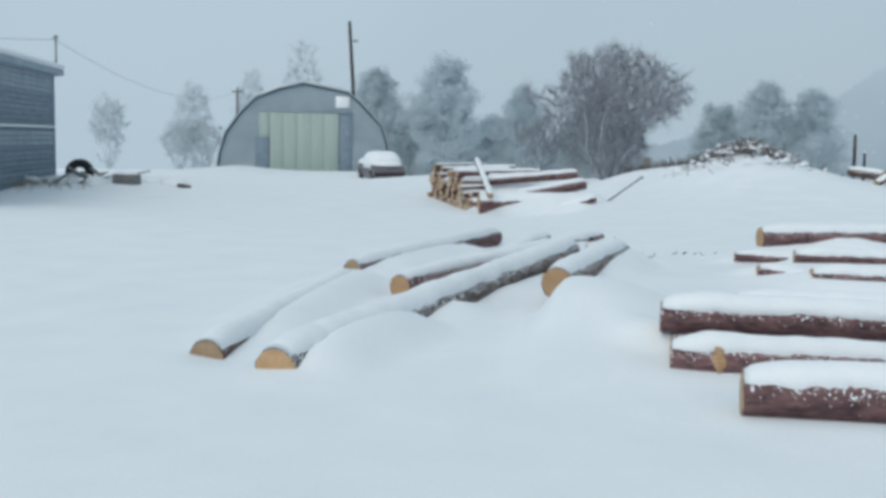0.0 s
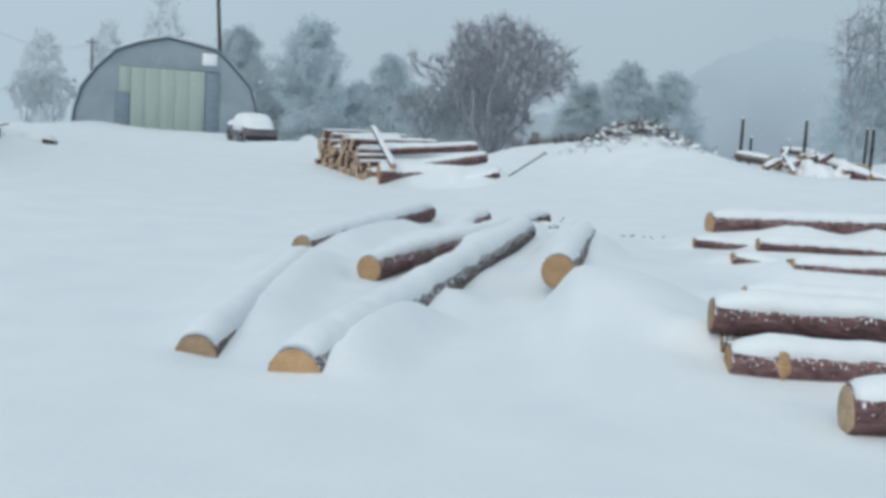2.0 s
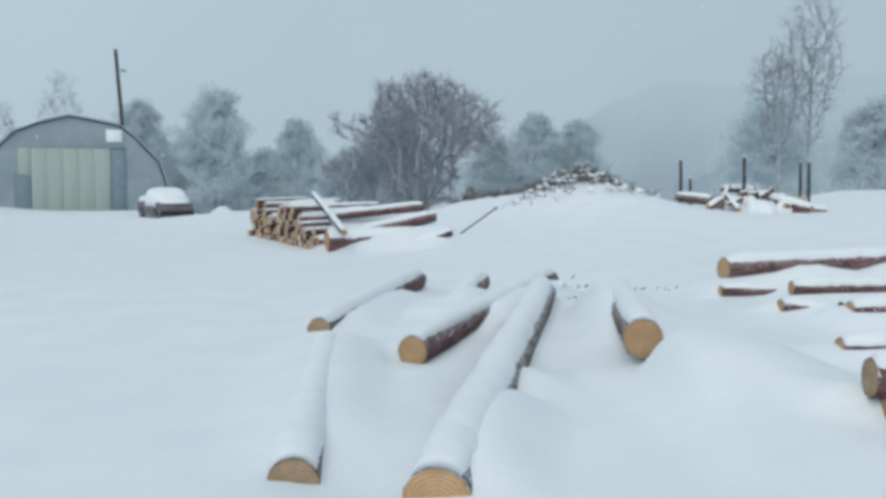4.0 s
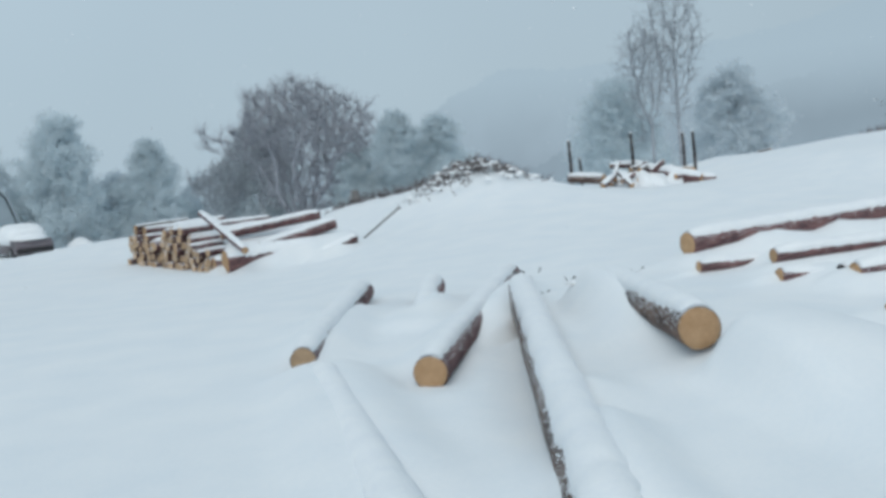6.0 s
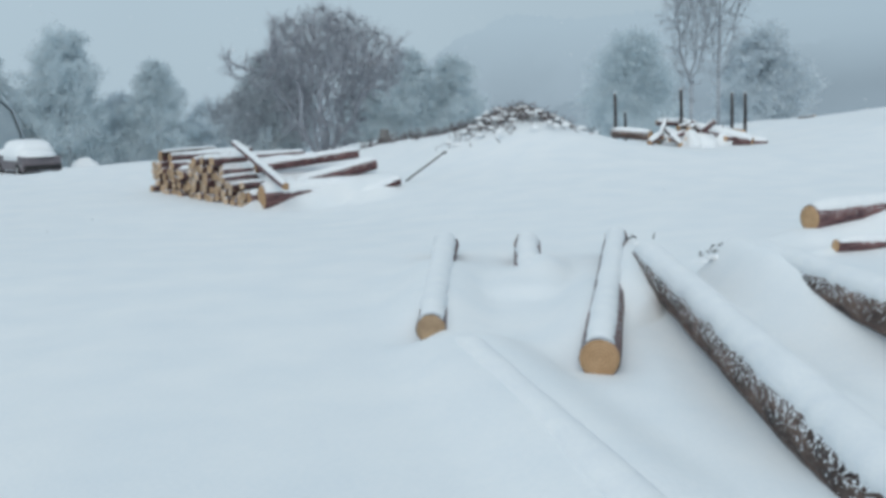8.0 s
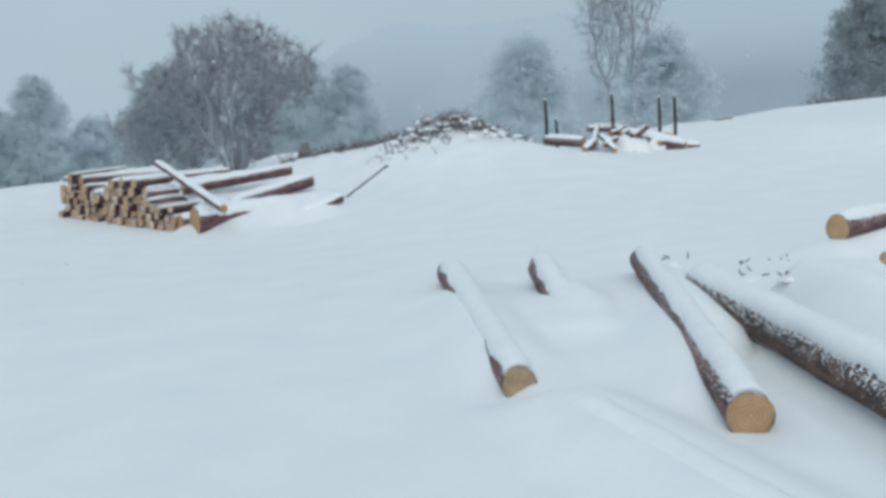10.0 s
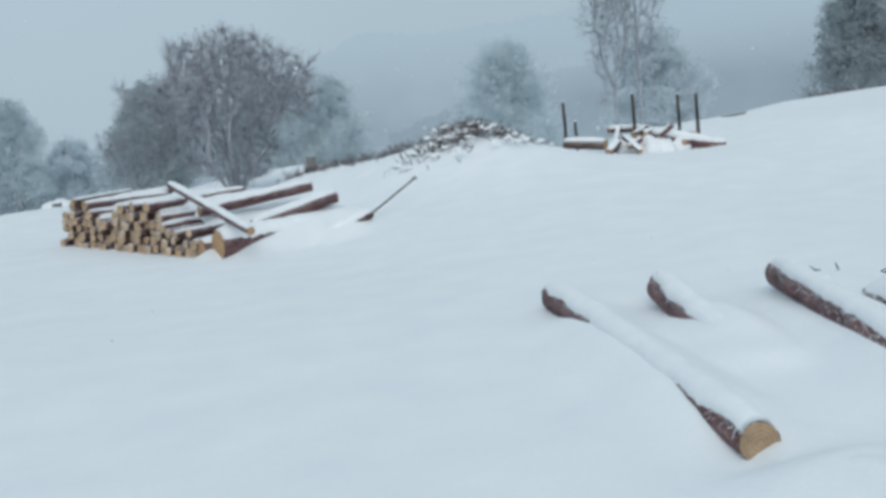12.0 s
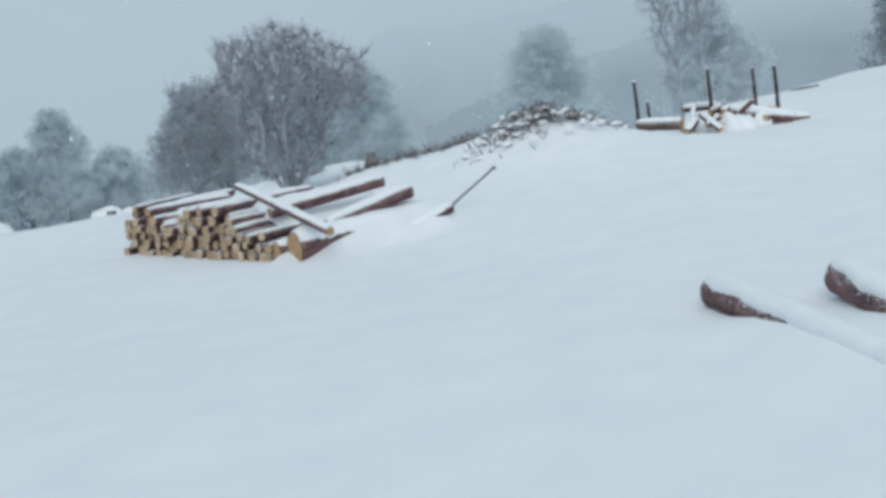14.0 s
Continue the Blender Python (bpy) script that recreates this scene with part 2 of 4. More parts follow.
def log_end(y, r, out, sides=16, seed=0.0):
    """A sawn end face, slightly domed, with its own rim."""
    v = [Vector((0, y + out * 0.004, 0))]
    for k, e in ((0.55, 0.004), (0.97, 0.003), (1.0, -0.006)):
        for j in range(sides):
            w = 2 * math.pi * j / sides
            q = r * k * (1 + 0.05 * noise.noise(Vector((math.cos(w) * 1.3, seed, math.sin(w) * 1.3))))
            v.append(Vector((q * math.cos(w), y + out * e, q * math.sin(w))))
    f = [(0, 1 + j, 1 + (j + 1) % sides) for j in range(sides)]
    for a in (1, 1 + sides):
        f += [(a + j, a + sides + j, a + sides + (j + 1) % sides, a + (j + 1) % sides) for j in range(sides)]
    if out > 0:
        f = [tuple(reversed(q)) for q in f]
    return v, f


def log_snow(n, r0, r1, thick, seed, reach=1.15, inset=0.009, bend=0.0):
    """The snow that lies along a log: thick on top, feathered to a ragged edge on the sides."""
    rings, cols = max(5, int(n / 0.045)), 12
    v, f = [], []
    for i in range(rings + 1):
        t = i / rings
        y = inset + (n - 2 * inset) * t
        r = r0 + (r1 - r0) * t
        e = min(1.0, 0.10 + 0.9 * math.sqrt(min(t, 1 - t) * n / 0.30))
        wl = reach * (1 + 0.22 * noise.noise(Vector((y * 2.3, seed, 1.0))) + 0.16 * noise.noise(Vector((y * 8, seed, 4.0))) + 0.15 * noise.noise(Vector((y * 21, seed, 5.0))))
        wr = reach * (1 + 0.22 * noise.noise(Vector((y * 2.3, seed, 7.0))) + 0.16 * noise.noise(Vector((y * 8, seed, 9.0))) + 0.15 * noise.noise(Vector((y * 21, seed, 8.0))))
        h = thick * e * (1 + 0.25 * noise.noise(Vector((y * 1.6, seed, 3.0))) + 0.10 * noise.noise(Vector((y * 6.0, seed, 2.0))))
        for j in range(cols + 1):
            u = j / cols * 2 - 1
            w = u * (wr if u > 0 else wl)
            k = r + h * (1 - abs(u) ** 2.2) - 0.012 * abs(u) ** 6 - 0.10 * r * abs(u) ** 10
            v.append(Vector((k * math.sin(w) + bend * math.sin(math.pi * y / n), y, k * math.cos(w))))
    c = cols + 1
    for i in range(rings):
        for j in range(cols):
            f.append((i * c + j, i * c + j + 1, (i + 1) * c + j + 1, (i + 1) * c + j))
    f.append(tuple(range(c)))
    f.append(tuple(rings * c + j for j in range(cols, -1, -1)))
    return v, f


def felled_log(a, b, r0, r1, label, seed, snow=0.06, reach=1.15, bark=None, cut=None, group="felled logs in the snow", bend=0.0):
    n = (Vector(b) - Vector(a)).length
    ob = thing("log", along(a, b), label, "log", group)
    part("bark", log_body(n, r0, r1, seed, bend=bend), bark or BARK, ob)
    part("cut_face", log_end(0, r0 * 0.985, -1, seed=seed), cut or CUT, ob, "pale orange sawn end")
    part("cut_face", log_end(n, r1 * 0.985, 1, seed=seed), cut or CUT, ob, "pale orange sawn end")
    if snow:
        part("snow_cover", log_snow(n, r0, r1, snow, seed, reach, bend=bend), SNOW_CAP, ob, "white snow lying along the top")
    return ob


# ---- the lying logs: ends of the axis, radii ----
LOGS = {
    "long": ((-0.57, 5.56, 0.0), (0.85, 12.85, 0.22), 0.19, 0.16),
    "half_buried": ((-1.37, 6.03, -0.05), (-1.58, 10.3, 0.01), 0.155, 0.13),
    "middle": ((-0.74, 9.61, 0.07), (1.12, 14.47, 0.24), 0.145, 0.14),
    "outer": ((-1.73, 10.85, 0.08), (-0.75, 15.66, 0.10), 0.122, 0.16),
    "hidden": ((-0.45, 12.6, -0.16), (0.18, 15.1, 0.14), 0.15, 0.165),
    "round": ((1.17, 8.64, 0.35), (1.60, 12.0, 0.34), 0.165, 0.15),
}
RIGHT = {
    "upper": ((2.22, 6.80, 0.40), (4.4, 6.77, 0.43), 0.125, 0.115),
    "lower": ((2.31, 6.50, 0.13), (4.3, 6.50, 0.18), 0.125, 0.115),
    "thick": ((2.77, 5.36, 0.165), (4.9, 5.38, 0.20), 0.15, 0.145),
    "low_stack": ((-0.9, 26.56, -0.12), (0.10, 26.86, 0.22), 0.10, 0.11),
    "stack_foot": ((-3.17, 26.55, -0.05), (-0.05, 27.63, 0.0), 0.30, 0.2),
    "far_long": ((3.55, 14.32, 0.40), (8.2, 15.6, 0.50), 0.16, 0.14),
    "far_second": ((3.88, 10.95, 0.26), (6.4, 11.15, 0.30), 0.11, 0.10),
    "far_low": ((3.86, 12.58, 0.33), (6.4, 12.7, 0.34), 0.085, 0.08),
    "far_thin": ((3.13, 13.05, 0.24), (4.3, 13.1, 0.20), 0.07, 0.07),
    "stub": ((3.31, 11.44, 0.25), (4.0, 11.5, 0.16), 0.085, 0.08),
    "dark_thin": ((3.93, 11.28, 0.24), (6.3, 11.45, 0.26), 0.085, 0.08),
    "under": ((2.31, 6.82, 0.165), (4.3, 6.80, 0.19), 0.105, 0.10),
    "behind": ((2.92, 8.92, 0.22), (5.3, 9.0, 0.24), 0.095, 0.09),
}

# How high the snow lies against each log, at even steps from its first to its last end: left side, right side.
BANKS = {
    "long": ((0.02, 0.06, -0.05, -0.10, -0.10, -0.08, -0.05, 0.0), (0.05, 0.18, 0.25, 0.27, 0.27, 0.26, 0.20, 0.08, 0.12, 0.16, 0.09, 0.03, 0.05, 0.08, 0.08, 0.06, 0.06, 0.05, 0.04, 0.04, 0.05, 0.07, 0.10, 0.13)),
    "half_buried": ((-0.02, 0.09, 0.14, 0.15, 0.15), (-0.05, 0.03, 0.12, 0.14, 0.15, 0.16, 0.16)),
    "middle": ((-0.04, 0.04, 0.14, 0.18, 0.17, 0.15, 0.12, 0.10, 0.06, 0.04), (-0.05, -0.03, 0.03, 0.24, 0.28, 0.28, 0.27, 0.18)),
    "outer": ((-0.02, 0.12, 0.19, 0.20, 0.20, 0.18, 0.12, 0.0, -0.03), (0.08, 0.17, 0.19, 0.19, 0.15, -0.01, -0.04)),
    "hidden": ((0.10, 0.12, 0.06, -0.03, -0.06), (0.10, 0.16, 0.20, 0.10, -0.03)),
    "round": ((0.04, 0.08, 0.20, 0.36, 0.42), (0.02, 0.06, 0.16, 0.24)),
    "low_stack": ((0.25, 0.30, 0.08), (0.25, 0.30, 0.06)),
    "stack_foot": ((0.2, 0.4, 0.45, 0.5, 0.5), (-0.04, 0.33, 0.52, 0.55, 0.38)),
    "upper": ((0.16, 0.28, 0.34, 0.34, 0.36, 0.36), (-0.02, 0.06, 0.15, 0.30, 0.25, 0.25)),
    "lower": ((0.02, 0.04, 0.05, 0.08, 0.16, 0.18, 0.18), (0.0, 0.01, 0.02, 0.05, 0.17, 0.18, 0.18)),
    "thick": ((0.03, 0.04, 0.06), (0.03, 0.06, 0.08)),
    "far_long": ((0.16, 0.2, 0.25), (0.17, 0.2, 0.24, 0.33, 0.33, 0.24, 0.22, 0.34, 0.3, 0.24, 0.26, 0.33, 0.28, 0.25)),
    "far_second": ((0.2, 0.2, 0.22), (0.16, 0.18, 0.2)),
    "far_low": ((0.10, 0.16, 0.2), (0.12, 0.15, 0.16, 0.18, 0.24, 0.24)),
    "far_thin": ((0.10, 0.12, 0.2), (0.02, 0.02, 0.06, 0.20, 0.22)),
    "stub": ((0.14, 0.18, 0.2), (0.05, 0.12, 0.18)),
    "behind": ((0.16, 0.24, 0.28), (0.14, 0.24, 0.26, 0.28)),
}


# ---- ground ----
def step(v, a, b):
    t = np.clip((np.asarray(v, float) - a) / (b - a), 0, 1)
    return t * t * (3 - 2 * t)


def waves(x, y):
    return (np.sin(x * 0.9 + 1.3 * np.sin(y * 0.31)) * np.sin(y * 0.7 + 0.8 * np.sin(x * 0.43))) * 0.008 + np.sin(x * 2.3 + y * 1.1 + np.sin(y * 1.7)) * 0.001


def height(x, y):
    """The snow's surface."""
    x, y = np.asarray(x, float), np.asarray(y, float)
    h = -0.32 * step(y, 15, 25) * (1 - step(x, -2.0, 1.0)) + waves(x, y)
    h = h + 0.12 * step(x, 1.0, 4.0) * step(y, 7, 13) + 0.15 * step(x, -1.0, 2.0) * step(y, 18, 27)
    h = h + 0.12 * np.exp(-(((x - 1.9) / 1.6) ** 2) - ((y - 11.0) / 2.6) ** 2)
    h = h + 0.14 * step(x, 0.98, 1.42) * step(y, 6.5, 7.8) * (1 - step(y, 9.5, 13)) * (1 - step(x, 1.8, 3.4))
    h = h + 0.42 * step(x, 0.5, 7.5) * step(y, 22, 31) * (1 - 0.6 * step(y, 38, 62))
    h = h + 1.05 * np.exp(-(((x - 4.3) / 2.5) ** 2) - ((y - 32.8) / 3.6) ** 2)
    h = h + 0.50 * step(x, 12.4, 16.0) * step(y, 16, 29) * (1 - 0.5 * step(y, 42, 60)) + 0.80 * step(x, 17, 34) * step(y, 12, 28) * (1 - 0.3 * step(y, 45, 70))
    h = h + 0.50 * np.exp(-(((x + 18.0) / 2.2) ** 2) - ((y - 63.0) / 2.2) ** 2) + 0.40 * np.exp(-(((x + 26.3) / 2.4) ** 2) - ((y - 59.6) / 2.2) ** 2)
    h = h + 0.20 * np.exp(-(((x + 21.5) / 5.0) ** 2) - ((y - 59.5) / 3.0) ** 2) + 0.35 * np.exp(-(((x + 17) / 5) ** 2) - ((y - 32) / 3.0) ** 2)
    h = h - 0.33 * step(y, 38, 56) * (1 - step(x, -9, 0)) - 0.052 * np.maximum(y - 60, 0) * (1 - 0.7 * step(x, 14, 36) * (1 - step(y, 90, 130))) - 0.06 * np.maximum(-x - 38, 0)
    h = h - 0.17 * np.exp(-(((x - 9.9) / 2.2) ** 2) - ((y - 30.6) / 2.2) ** 2)
    h = h + 0.32 * step(x, 0.9, 1.33) * (1 - step(x, 1.5, 3.2)) * step(y, 5.2, 8.0) * (1 - step(y, 8.25, 8.6))
    h = h + 0.55 * np.exp(-(((x - 0.6) / 3.0) ** 2) - ((y - 38.0) / 3.4) ** 2) + 0.58 * np.exp(-(((x + 7.5) / 5.0) ** 2) - ((y - 46.0) / 5.0) ** 2)
    h = h + 0.22 * np.exp(-(((x - 2.2) / 1.6) ** 2) - ((y - 36.5) / 3.0) ** 2)
    h = h - 0.075 * np.clip(y - 36.5 - 0.75 * np.maximum(x - 12, 0), 0, 30) * step(x, 4.5, 8)
    bank = np.zeros_like(h)
    for key, (left, right) in BANKS.items():
        a, b, r0, r1 = LOGS.get(key) or RIGHT[key]
        dx, dy = b[0] - a[0], b[1] - a[1]
        n = math.hypot(dx, dy)
        dx, dy = dx / n, dy / n
        s, d = (x - a[0]) * dx + (y - a[1]) * dy, (x - a[0]) * dy - (y - a[1]) * dx
        ll = np.interp(s / n, np.linspace(0, 1, len(left)), left)
        rr = np.interp(s / n, np.linspace(0, 1, len(right)), right)
        k = step(d, -r0, r0)
        top = ll * (1 - k) + rr * k
        past = np.maximum(np.maximum(-s, s - n), 0)
        top = top * (1 - step(np.abs(d), r0 * 0.8, r0 + 0.5)) * (1 - step(past, 0.0, 0.55))
        bank = np.where(np.abs(top) > np.abs(bank), top, bank)
    return h + bank


def steps(*runs):
    """Even stops: (start, end, spacing) one after the other."""
    out = []
    for a, b, d in runs:
        out.extend(np.linspace(a, b, max(1, int(round((b - a) / d))), endpoint=False))
    return out + [runs[-1][1]]


gx = np.array(steps((-2600, -600, 500), (-600, -120, 80), (-120, -32, 8), (-32, -4.2, 0.45), (-4.2, 5.2, 0.075), (5.2, 26, 0.45), (26, 120, 8), (120, 600, 80), (600, 2600, 500)))
gy = np.array(steps((-2600, -300, 500), (-300, -20, 40), (-20, 3, 0.8), (3, 16.8, 0.075), (16.8, 48, 0.4), (48, 130, 4), (130, 600, 60), (600, 2600, 500)))
GX, GY = np.meshgrid(gx, gy)
GZ = height(GX, GY)
nx = len(gx)
ground = mesh_object(
    "ground",
    np.stack([GX.ravel(), GY.ravel(), GZ.ravel()], 1).tolist(),
    [(j * nx + i, j * nx + i + 1, (j + 1) * nx + i + 1, (j + 1) * nx + i) for j in range(len(gy) - 1) for i in range(nx - 1)],
    SNOW,
)
tagged(ground, "deep fresh white snow drifted over a yard", "snow", kind="structure")


def z_at(x, y):
    return float(height(np.array([x]), np.array([y]))[0])


# ---- far hillside ----
def hillside(name, d, az0, az1, profile, colour, seed, label, veil):
    """A distant wooded slope that glows, the snowfall's haze painted into its colour."""
    v, f, cols = [], [], 700
    for i in range(cols + 1):
        az = az0 + (az1 - az0) * i / cols
        el = np.interp(az, *zip(*profile)) + 0.30 * noise.noise(Vector((az * 0.9, seed, 0))) + 0.42 * abs(noise.noise(Vector((az * 1.7, seed, 2)))) + 0.16 * noise.noise(Vector((az * 5.0, seed, 5)))
        a = radians(az)
        for k in range(7):
            z = -30 + (d * math.tan(radians(el)) + 31.6) * k / 6
            rr = d + 12 * k / 6
            v.append((rr * math.sin(a), rr * math.cos(a), z))
    f = [(i * 7 + k, i * 7 + 7 + k, i * 7 + 8 + k, i * 7 + 1 + k) for i in range(cols) for k in range(6)]
    m = bpy.data.materials.new(name + "_haze")
    m.use_nodes = True
    n, l = m.node_tree.nodes, m.node_tree.links
    n.remove(n["Principled BSDF"])
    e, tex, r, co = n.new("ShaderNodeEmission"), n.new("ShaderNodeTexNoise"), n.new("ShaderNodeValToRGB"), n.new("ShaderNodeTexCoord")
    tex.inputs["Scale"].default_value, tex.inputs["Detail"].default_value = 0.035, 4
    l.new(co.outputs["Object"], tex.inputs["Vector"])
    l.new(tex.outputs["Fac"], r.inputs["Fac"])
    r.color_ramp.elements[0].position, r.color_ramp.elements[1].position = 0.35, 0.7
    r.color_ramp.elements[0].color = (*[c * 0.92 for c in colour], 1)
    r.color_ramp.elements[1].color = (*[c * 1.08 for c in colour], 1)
    # Painted haze: the emission fades to the sky's tone with height.
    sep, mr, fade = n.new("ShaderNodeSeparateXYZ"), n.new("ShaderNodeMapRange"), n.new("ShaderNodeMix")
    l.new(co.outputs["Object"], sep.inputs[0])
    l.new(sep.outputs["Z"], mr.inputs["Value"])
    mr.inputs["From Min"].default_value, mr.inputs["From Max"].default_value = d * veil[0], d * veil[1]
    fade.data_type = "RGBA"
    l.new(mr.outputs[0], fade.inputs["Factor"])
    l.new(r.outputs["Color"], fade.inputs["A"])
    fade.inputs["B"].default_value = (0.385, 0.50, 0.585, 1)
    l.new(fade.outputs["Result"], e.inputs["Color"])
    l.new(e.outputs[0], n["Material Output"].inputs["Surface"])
    return tagged(mesh_object(name, v, f, m), label, "hillside", kind="structure")


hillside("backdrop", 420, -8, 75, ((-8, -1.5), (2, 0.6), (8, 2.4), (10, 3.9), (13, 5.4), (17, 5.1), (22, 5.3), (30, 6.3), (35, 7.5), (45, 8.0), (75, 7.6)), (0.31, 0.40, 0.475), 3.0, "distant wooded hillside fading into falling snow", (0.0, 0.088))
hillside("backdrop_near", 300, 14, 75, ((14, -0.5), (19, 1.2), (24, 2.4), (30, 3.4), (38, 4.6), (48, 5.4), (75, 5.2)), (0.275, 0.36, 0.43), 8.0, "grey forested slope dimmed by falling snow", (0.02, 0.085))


# ---- trees ----
def conifer(x, y, h, w, seed, far=False, label="pine tree paled by haze beyond the snowy yard", low=0.06):
    """A rounded pine: trunk, and bristling boughs of many small needle tufts."""
    rnd, rs = random.Random(seed), np.random.RandomState(seed)
    z = z_at(x, y) - 0.1
    ob = thing("pine_tree", pose(x, y, z, 0, 0, rnd.uniform(0, 360)), label, "tree", "pines behind the yard")
    part("trunk", join(*[tube((0.1 * i * rnd.uniform(-0.3, 0.3), 0, h * i / 6), (0.1 * (i + 1) * rnd.uniform(-0.3, 0.3), 0, h * (i + 1) / 6), 0.22 * (1 - i / 7), 0.22 * (1 - (i + 1) / 7), 7) for i in range(6)]), TRUNK, ob)
    boughs = int(26 + 2.2 * h)
    per = int(40000 * (w / 9) ** 0.9 / boughs)
    tips = []
    for i in range(boughs):
        t = low + (0.93 - low) * (i + rnd.random()) / boughs
        a = i * 2.4 + rnd.uniform(-0.5, 0.5)
        reach = w / 2 * math.sin(math.pi * min(1, (1 - t) * 0.50 + 0.05)) ** 0.8
        reach *= 1 + 0.35 * noise.noise(Vector((1.4 * math.cos(a), 1.4 * math.sin(a), t * 4.0 + seed * 5.7)))
        size = w * rnd.uniform(0.13, 0.19) * (1.15 - 0.45 * t)
        out = max(0.0, reach - size * 0.8) * rnd.uniform(0.45, 1.0)
        c = np.array((out * math.cos(a), out * math.sin(a), h * t))
        shoots = rs.normal(size=(16, 3)) + (0, 0, 0.5)
        shoots *= size * rs.uniform(0.8, 1.25, (16, 1)) / np.linalg.norm(shoots, axis=1, keepdims=True)
        k = rs.randint(0, 16, per)
        along_ = rs.uniform(0.1, 1.0, (per, 1)) ** 0.7
        tips.append(c + shoots[k] * along_ + rs.normal(size=(per, 3)) * size * (0.30 - 0.16 * along_) * (1, 1, 0.8))
    p = np.concatenate(tips)
    p = p[p[:, 2] > 0.05]
    n = len(p)
    leaf = rs.uniform(0.07, 0.135, (n, 1)) * (w / 7) ** 0.5
    u, q = rs.normal(size=(n, 3)), rs.normal(size=(n, 3)) + (0, 0, 0.4)
    u *= leaf / np.linalg.norm(u, axis=1, keepdims=True)
    q *= leaf * 1.3 / np.linalg.norm(q, axis=1, keepdims=True)
    v = np.stack([p - u * 0.6, p + u * 0.6, p + q], 1).reshape(-1, 3).tolist()
    f = [(3 * i, 3 * i + 1, 3 * i + 2) for i in range(n)]
    # far picks how much haze the needle colour carries.
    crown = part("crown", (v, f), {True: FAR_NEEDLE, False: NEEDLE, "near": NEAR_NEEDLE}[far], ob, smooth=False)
    tagged(crown, kind="stuff")
    return ob


def branch_out(points, roots, stride, reach, kill, rs, rounds=140):
    """Grows limbs from the roots towards a cloud of points; gives the nodes and each one's parent."""
    nodes, parent = [np.array(r, float) for r, _ in roots], [p for _, p in roots]
    live = np.array(points, float)
    d = np.linalg.norm(live[:, None] - np.array(nodes)[None], axis=2)
    near, dist = d.argmin(1), d.min(1)
    shot = collections.Counter()
    for _ in range(rounds):
        if not len(live):
            break
        pull = {}
        r = max(reach, dist.min() * 1.01)
        for k in np.nonzero(dist < r)[0]:
            w = live[k] - nodes[near[k]]
            pull[near[k]] = pull.get(near[k], 0) + w / (np.linalg.norm(w) + 1e-6)
        fresh = []
        for k, w in pull.items():
            w = w / (np.linalg.norm(w) + 1e-6) + rs.normal(size=3) * 0.12 + (0, 0, 0.16)
            fresh.append((nodes[k] + w / np.linalg.norm(w) * stride, k))
        first = len(nodes)
        for e, k in fresh:
            nodes.append(e)
            parent.append(k)
            shot[k] += 1
        d = np.linalg.norm(live[:, None] - np.array(nodes[first:])[None], axis=2)
        closer = d.min(1) < dist
        near, dist = np.where(closer, d.argmin(1) + first, near), np.minimum(dist, d.min(1))
        keep = (dist > kill) & np.array([shot[k] < 4 for k in near], bool)
        live, near, dist = live[keep], near[keep], dist[keep]
    return nodes, parent


